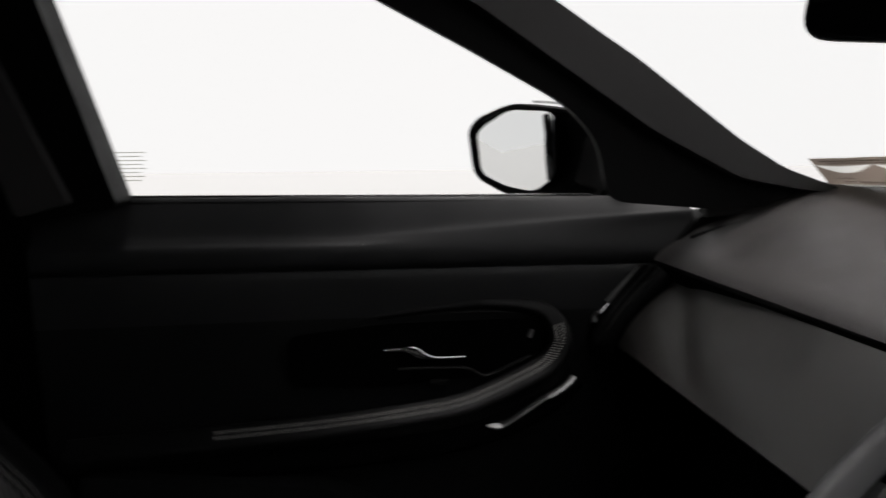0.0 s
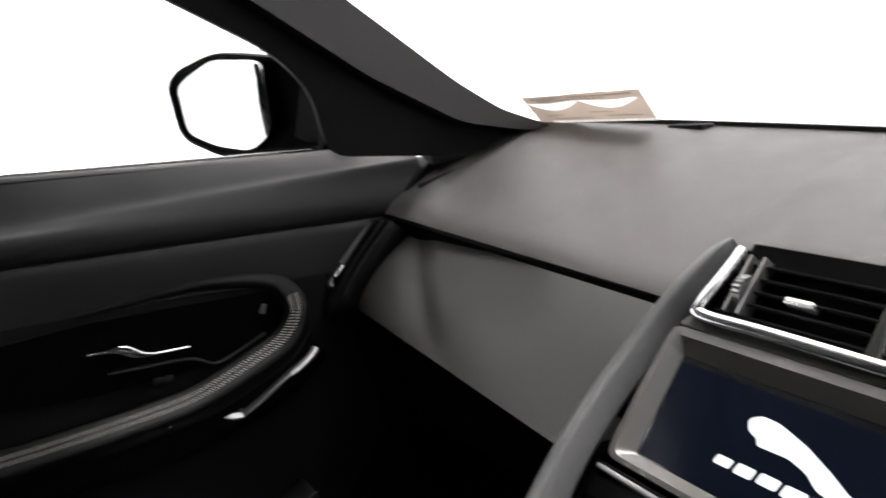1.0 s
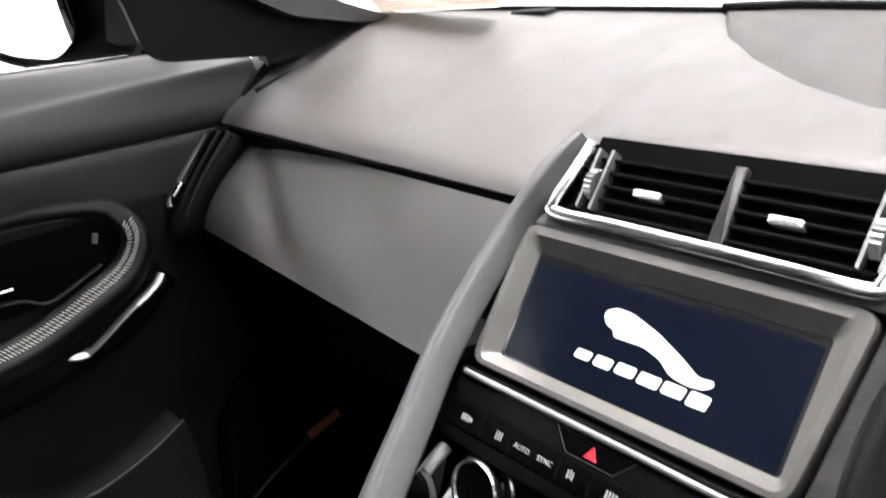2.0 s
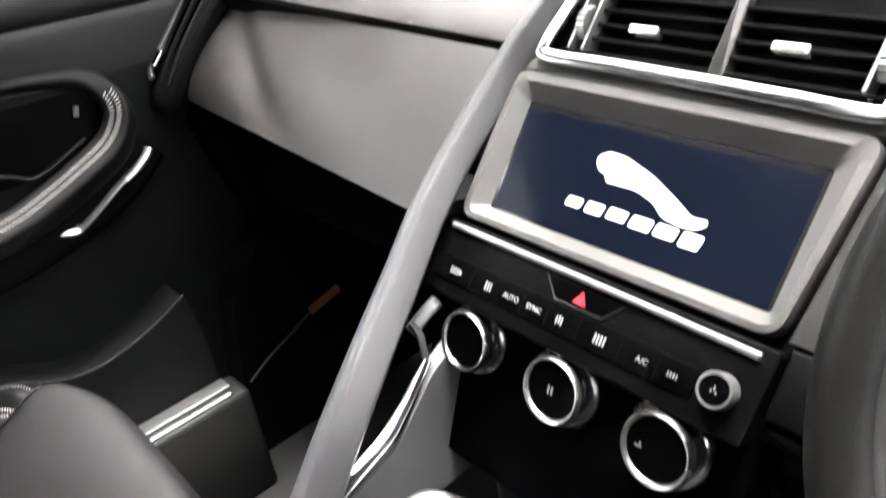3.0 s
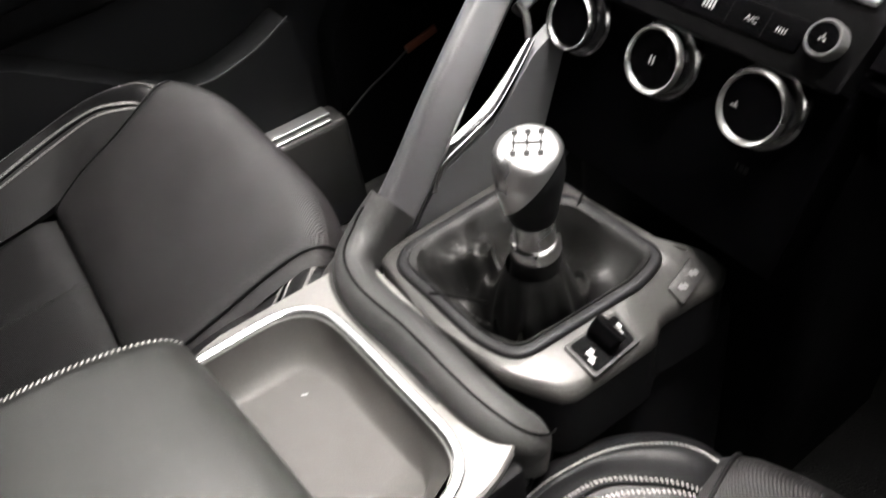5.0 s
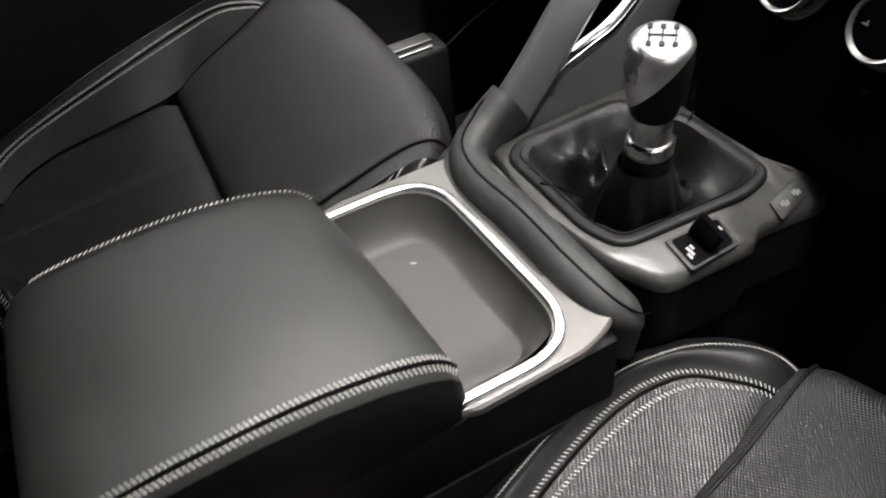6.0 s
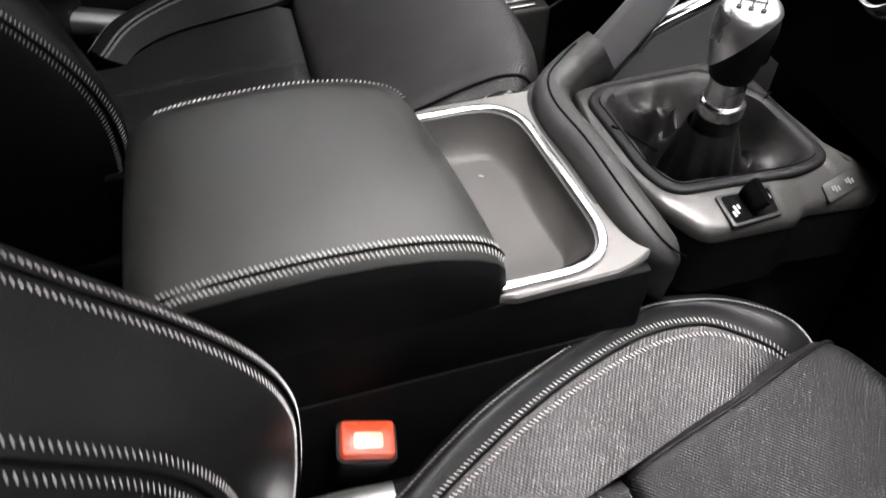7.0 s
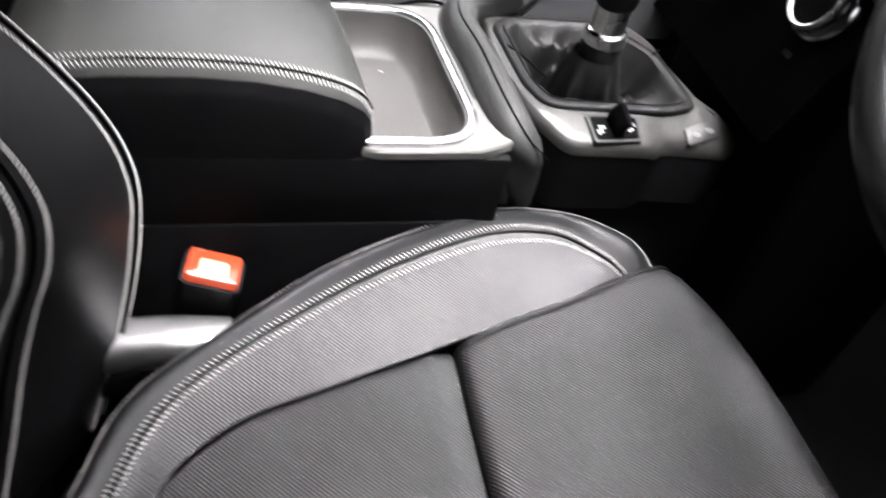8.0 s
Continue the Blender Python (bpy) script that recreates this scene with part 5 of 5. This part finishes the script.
part("door_handle", sweep(dh, lambda f: rrect(0.008, 0.0035 + 0.0105 * math.exp(-((f - 0.40) / 0.16) ** 2), 0.0015), 40), CHROME, door, "polished metal door handle")
part("handle_bezel", sweep([(-0.757, 0.372, 0.6200), (-0.755, 0.430, 0.6190), (-0.755, 0.480, 0.6160), (-0.755, 0.508, 0.6020), (-0.755, 0.530, 0.6050), (-0.756, 0.560, 0.6170), (-0.757, 0.590, 0.6290)], rrect(0.008, 0.004, 0.0015), 30), CHEEK, door, "dark recess lip")
part("recess_crease", sweep([(-0.759, 0.460, 0.7065), (-0.758, 0.530, 0.7050), (-0.757, 0.592, 0.6985)], rrect(0.003, 0.002, 0.0006), 10), CHEEK, door, "thin crease above the recess")
part("lock_button", sweep([(-0.7615, 0.5900, 0.6590), (-0.7605, 0.5940, 0.6720)], rrect(0.006, 0.007, 0.002), 3), BUTTON, door, "small silver lock button")
part("window_switch", box(-0.7640, -0.7585, 0.425, 0.452, 0.588, 0.598, 0.002), CHEEK, door, "small dark switch")
pull_line = spline([(-0.752, 0.496, 0.537), (-0.744, 0.508, 0.527), (-0.738, 0.522, 0.5215), (-0.735, 0.538, 0.5225), (-0.734, 0.556, 0.5315), (-0.734, 0.580, 0.546), (-0.735, 0.604, 0.560), (-0.737, 0.630, 0.571), (-0.741, 0.652, 0.583), (-0.746, 0.662, 0.592)], 70)
part("pull_trim", sweep(pull_line[22:50], rrect(0.010, 0.006, 0.002), up=(0.7, -0.3, 0.6)), SATIN, door, "satin grey pull trim")
part("pull_end", sweep(pull_line[2:24], lambda f: rrect(0.012, 0.004 + 0.008 * math.sin(math_pi * f), 0.002), up=(0.7, -0.3, 0.6)), KNOB, door, "bright metal end of the pull")
part("pull_end", sweep(pull_line[49:69], lambda f: rrect(0.012, 0.006 + 0.008 * f, 0.003), up=(0.7, -0.3, 0.6)), KNOB, door, "bright metal end of the pull")
part("pull_hook", sweep([(-0.750, 0.520, 0.552), (-0.744, 0.528, 0.540), (-0.738, 0.536, 0.526)], rrect(0.010, 0.008, 0.003), 6, up=(0.7, -0.3, 0.6)), STRUT, door, "satin foot of the pull")
cup = [[V(-0.737 - 0.018 * v - 0.004 * math.sin(math_pi * u), 0.545 + 0.075 * u + 0.012 * v, 0.526 + 0.042 * u + 0.030 * v * (0.35 + 0.65 * u)) for v in np.linspace(0, 1, 8)] for u in np.linspace(0, 1, 16)]
part("pull_cup", sheet(cup, 0.004, (1, 0, 0)), STRUT, door, "satin grey inner face of the pull")
part("door_lower_bulge", sweep([(-0.765, 0.0, 0.500), (-0.757, 0.35, 0.510), (-0.757, 0.50, 0.528), (-0.762, 0.60, 0.560), (-0.772, 0.66, 0.60)], rrect(0.045, 0.085, 0.022, 4), 24), PLASTIC, door, "black lower armrest bulge")
part("map_pocket", slab_yz([(-0.10, 0.50), (0.25, 0.452), (0.338, 0.394), (0.395, 0.356), (0.445, 0.331), (0.489, 0.326), (0.526, 0.332), (0.577, 0.347), (0.632, 0.372), (0.640, 0.25), (0.63, 0.165), (-0.10, 0.15)], -0.785, -0.715, 0.015), DOORLOW, door, "black plastic map pocket")
part("pocket_lip", sweep([(-0.717, 0.395, 0.358), (-0.717, 0.445, 0.333), (-0.717, 0.489, 0.328), (-0.717, 0.526, 0.334), (-0.717, 0.577, 0.349), (-0.717, 0.630, 0.373)], circle(0.0022, 8), 36), DOORP, door, "thin paler pocket lip")

sill = thing("sill_plate", (-0.74, 0.30, 0.10), "brushed metal door sill plate with grooves", "sill plate")
part("plate", slab_yz([(-0.10, 0.10), (0.66, 0.10), (0.66, 0.160), (-0.10, 0.175)], -0.80, -0.715, 0.006), PLASTIC, sill, "black sill cover")
part("sill_side", box(-0.720, -0.655, -0.10, 0.66, 0.0, 0.205, 0.010, 3), COLLAR, sill, "dull grey sill side")
for x_, w_ in ((-0.697, 0.030), (-0.667, 0.010)):
    part("metal_insert", sweep([(x_, 0.28, 0.207), (x_, 0.640 - 0.4 * (0.030 - w_), 0.207)], rrect(w_, 0.006, 0.002), 4), SATIN if w_ > 0.02 else KNOB, sill, "brushed metal strip")
part("kick_panel", slab_yz([(0.66, 0.0), (1.2, 0.0), (1.2, 0.42), (0.80, 0.42), (0.70, 0.30)], -0.80, -0.735, 0.02), PLASTIC, sill, "black kick panel")
wire = thing("cable", (-0.72, 0.76, 0.21), "thin dark cable with orange-brown tag by the kick panel", "cable")
part("cord", sweep([(-0.728, 0.690, 0.160), (-0.728, 0.74, 0.188), (-0.728, 0.79, 0.208), (-0.728, 0.835, 0.229)], circle(0.0022, 8), 20), GREY, wire, "thin grey cord")
part("tag", sweep([(-0.728, 0.830, 0.228), (-0.728, 0.895, 0.243)], rrect(0.008, 0.016, 0.003), 4), RUST, wire, "orange-brown plastic tag")

# ---- door mirror ----
MR = Matrix(((-0.83, 0, 0.558, -0.945), (-0.558, 0, -0.83, 0.708), (0, 1, 0, 0), (0, 0, 0, 1)))  # x outwards along the glass, y up, z towards the driver
dm = thing("door_mirror", (-0.88, 0.74, 0.90), "black door mirror reflecting a white sky", "door mirror")
hs_out = rounded([(0.186, 1.027), (0.158, 1.050), (0.075, 1.070), (-0.120, 1.030), (-0.120, 0.880), (0.030, 0.884), (0.090, 0.889), (0.176, 0.930)], 0.03, 6)
hs_out = [(x * 1.06, y) for x, y in hs_out]
gl_out = rounded([(0.163, 1.018), (0.138, 1.033), (0.073, 1.056), (-0.030, 1.042), (-0.030, 0.926), (0.020, 0.897), (0.093, 0.910), (0.157, 0.937)], 0.022, 6)
gl_out = [(x * 1.06, y) for x, y in gl_out]
hc = (0.06, 0.975)
hb = bmesh.new()
bridge(hb, [[V(hc[0] + (x - hc[0]) * s_ + 0.02 * (1 - s_), hc[1] + (y - hc[1]) * s_, z) for x, y in hs_out] for s_, z in ((0.45, -0.15), (0.72, -0.135), (0.90, -0.10), (1.0, -0.045), (1.0, 0.0), (0.985, 0.006), (0.93, 0.004), (0.925, -0.004))])
part("housing", hb, PLASTIC, dm, "black mirror housing", m=MR)
part("mirror_cavity", plate(rounded([(0.150, 1.030), (0.075, 1.054), (-0.112, 1.030), (-0.112, 0.892), (0.085, 0.900), (0.160, 0.935)], 0.03, 5), -0.03, -0.003), PANEL, dm, "matt black surround behind the glass", m=MR)
part("mirror_glass", plate(gl_out, -0.003, 0.0075, 0.0005), MIRROR, dm, "bright mirror glass", m=MR @ Matrix.Translation((0.07, 0, 0.004)) @ Matrix.Rotation(radians(5), 4, "Y") @ Matrix.Translation((-0.07, 0, 0)))
part("mirror_foot", sweep([(-0.90, 0.775, 0.95), (-0.85, 0.80, 0.93), (-0.79, 0.81, 0.915)], lambda f: rrect(0.06, 0.11 - 0.03 * f, 0.02), 8), PLASTIC, dm, "black mirror foot")
part("side_indicator", sweep([MR @ V(-0.040, 1.0555, 0.003), MR @ V(-0.005, 1.062, 0.0), MR @ V(0.03, 1.067, -0.004)], rrect(0.004, 0.005, 0.001), 8), WHITE, dm, "pale indicator lens")

dm.location, dm.rotation_euler = (-0.879, 0.717, 0.898), [radians(a) for a in (2.8, -0.6, 0.4)]


# ---- interior mirror ----
rv = thing("rear_view_mirror", (0.0, 0.66, 1.10), "black frameless rear view mirror hanging from the windscreen", "mirror")
rx_ = V(0.90, 0.42, -0.195).normalized()  # along the mirror, turned to the driver
ry_ = (V(0, 0, 1) - rx_ * rx_.z).normalized()
rz_ = rx_.cross(ry_)
rc_ = V(-0.090, 0.598, 1.022) + rx_ * 0.128 + ry_ * 0.036
RV = Matrix(((rx_.x, ry_.x, rz_.x, rc_.x), (rx_.y, ry_.y, rz_.y, rc_.y), (rx_.z, ry_.z, rz_.z, rc_.z), (0, 0, 0, 1)))
part("mirror_shell", plate(rounded([(-0.128, -0.036), (0.128, -0.036), (0.122, 0.036), (-0.122, 0.036)], 0.022, 6), -0.022, 0.002, 0.003), GLOSS, rv, "black mirror shell", m=RV)
part("mirror_glass", plate(rounded([(-0.122, -0.031), (0.122, -0.031), (0.117, 0.031), (-0.117, 0.031)], 0.018, 6), 0.002, 0.003), MIRROR, rv, "mirror glass", m=RV)
part("mirror_stem", sweep([(0.046, 0.666, 1.040), (0.03, 0.685, 1.10), (0.015, 0.680, 1.165)], circle(0.011, 12), 8), PLASTIC, rv, "black stem")
rv.location, rv.rotation_euler = (-0.0055, 0.6366, 1.1045), [radians(a) for a in (2.65, -0.45, 0.17)]

# ---- cord hanging under the mirror ----
hc_ = thing("hanging_cord", (0.134, 0.651, 1.035), "thin grey cord with a dark tag hanging near the windscreen", "cord")
part("cord", sweep([(0.060, 0.655, 1.064), (0.10, 0.652, 1.054), (0.128, 0.651, 1.036), (0.141, 0.651, 1.0), (0.138, 0.652, 0.948)], rrect(0.0062, 0.0024, 0.001), 24, up=(0.3, 1, 0)), CORD, hc_, "grey cord")
part("tag", sweep([(0.138, 0.652, 0.952), (0.1365, 0.652, 0.924)], rrect(0.0080, 0.0045, 0.0018), 4, up=(0, 1, 0)), CORD_TAG, hc_, "dark olive tag")
hc_.location, hc_.rotation_euler = (0.135, 0.627, 1.0405), [radians(a) for a in (3.2, -0.8, 0.7)]

# ---- card on the dashboard ----
card = thing("paper_card", (-0.56, 1.11, 0.88), "tan printed card with white arches leaning on the windscreen", "card")
cx_, cy_ = V(1, 0, -0.0156).normalized(), V(0.0225, -0.06, 0.05).normalized()
cz_ = cx_.cross(cy_).normalized()
CD = Matrix(((cx_.x, cy_.x, cz_.x, -0.576), (cx_.y, cy_.y, cz_.y, 1.12), (cx_.z, cy_.z, cz_.z, 0.8785), (0, 0, 0, 1)))  # x along its foot, y up its slope


def arch_span(x):
    """Upper and lower edge of the white arch at x, if there is one."""
    for c in (-0.066, 0.056):
        if abs(x - c) < 0.058:
            w = math.cos(math_pi / 2 * (x - c) / 0.058)
            return 0.062 - 0.003 * w, 0.061 - 0.021 * w
    return 0.061, 0.061


sheet_bm, arch_bms = bmesh.new(), (bmesh.new(), bmesh.new())
xs_ = np.linspace(-0.128, 0.128, 81)
for xa, xb in zip(xs_, xs_[1:]):
    (ta, la), (tb_, lb) = arch_span(xa), arch_span(xb)
    for bm_, quad in ((sheet_bm, ((xa, 0.008), (xb, 0.008), (xb, lb), (xa, la))), (arch_bms[0 if xa < -0.004 else 1], ((xa, la), (xb, lb), (xb, tb_), (xa, ta))), (sheet_bm, ((xa, ta), (xb, tb_), (xb, 0.081), (xa, 0.081)))):
        if quad[3][1] - quad[0][1] > 1e-4 or quad[2][1] - quad[1][1] > 1e-4:
            bm_.faces.new([bm_.verts.new(V(x, y, 0.02 * x * x)) for x, y in quad])
    arch_bms[0].verts.ensure_lookup_table()
part("card_sheet", sheet_bm, CARD, card, "tan card", m=CD)
for bm_ in arch_bms:
    part("white_arch", bm_, PAPER, card, "white printed arch", m=CD)
part("white_edge", bars([(0.014, 0.006, 0.222, 0.0045)], 0.0006), PAPER, card, "white lower edge", m=CD)
part("printed_lines", bars([(-0.04, 0.016, 0.09, 0.0016), (0.07, 0.020, 0.07, 0.0016), (-0.08, 0.026, 0.04, 0.0014), (0.03, 0.031, 0.05, 0.0014), (0.0, 0.0735, 0.22, 0.0022), (-0.02, 0.0675, 0.15, 0.0014)], 0.0003), INK, card, "brown printed lines", m=CD @ Matrix.Translation((0, 0, 0.0008)))
card.location, card.rotation_euler = (-0.561, 1.0865, 0.901), [radians(a) for a in (3.0, -0.7, 0.6)]

# ---- steering wheel ----
sw_ = thing("steering_wheel", (0.382, 0.65, 0.705), "black leather steering wheel with satin grey inlay", "steering wheel")
SWM = pose(0.382, 0.627, 0.717, 57, 0, 0)
rimp = [(0.192 * math.cos(a), 0.192 * math.sin(a), 0) for a in np.linspace(0, 2 * math_pi, 72, endpoint=False)]
part("rim", sweep([SWM @ V(*p) for p in rimp], circle(0.0165, 14), 0, True, up=(0, -0.5, 0.85)), RIM, sw_, "black leather rim")
inl = [SWM @ V(0.176 * math.cos(a), 0.176 * math.sin(a), 0.006) for a in np.linspace(radians(165), radians(235), 20)]
part("rim_inlay", sweep(inl, rrect(0.014, 0.008, 0.003), 0, up=(0, -0.5, 0.85)), CHEEK, sw_, "dark satin inlay")
part("hub", lathe([(0.060, -0.05), (0.070, -0.02), (0.062, 0.0), (0.03, 0.008)], 32), PLASTIC, sw_, "black airbag hub", m=SWM)
for a in (0, 180, 270):
    part("spoke", sweep([(0.05, 0, -0.012), (0.11, 0, -0.010), (0.186, 0, 0.0)], rrect(0.034, 0.014, 0.005), 8), CHEEK if a < 200 else PLASTIC, sw_, "dark spoke", m=SWM @ Matrix.Rotation(radians(a), 4, "Z"))
part("column", sweep([(0.382, 0.65, 0.703), (0.382, 0.82, 0.60)], circle(0.045, 20), 4), PLASTIC, sw_, "black steering column")
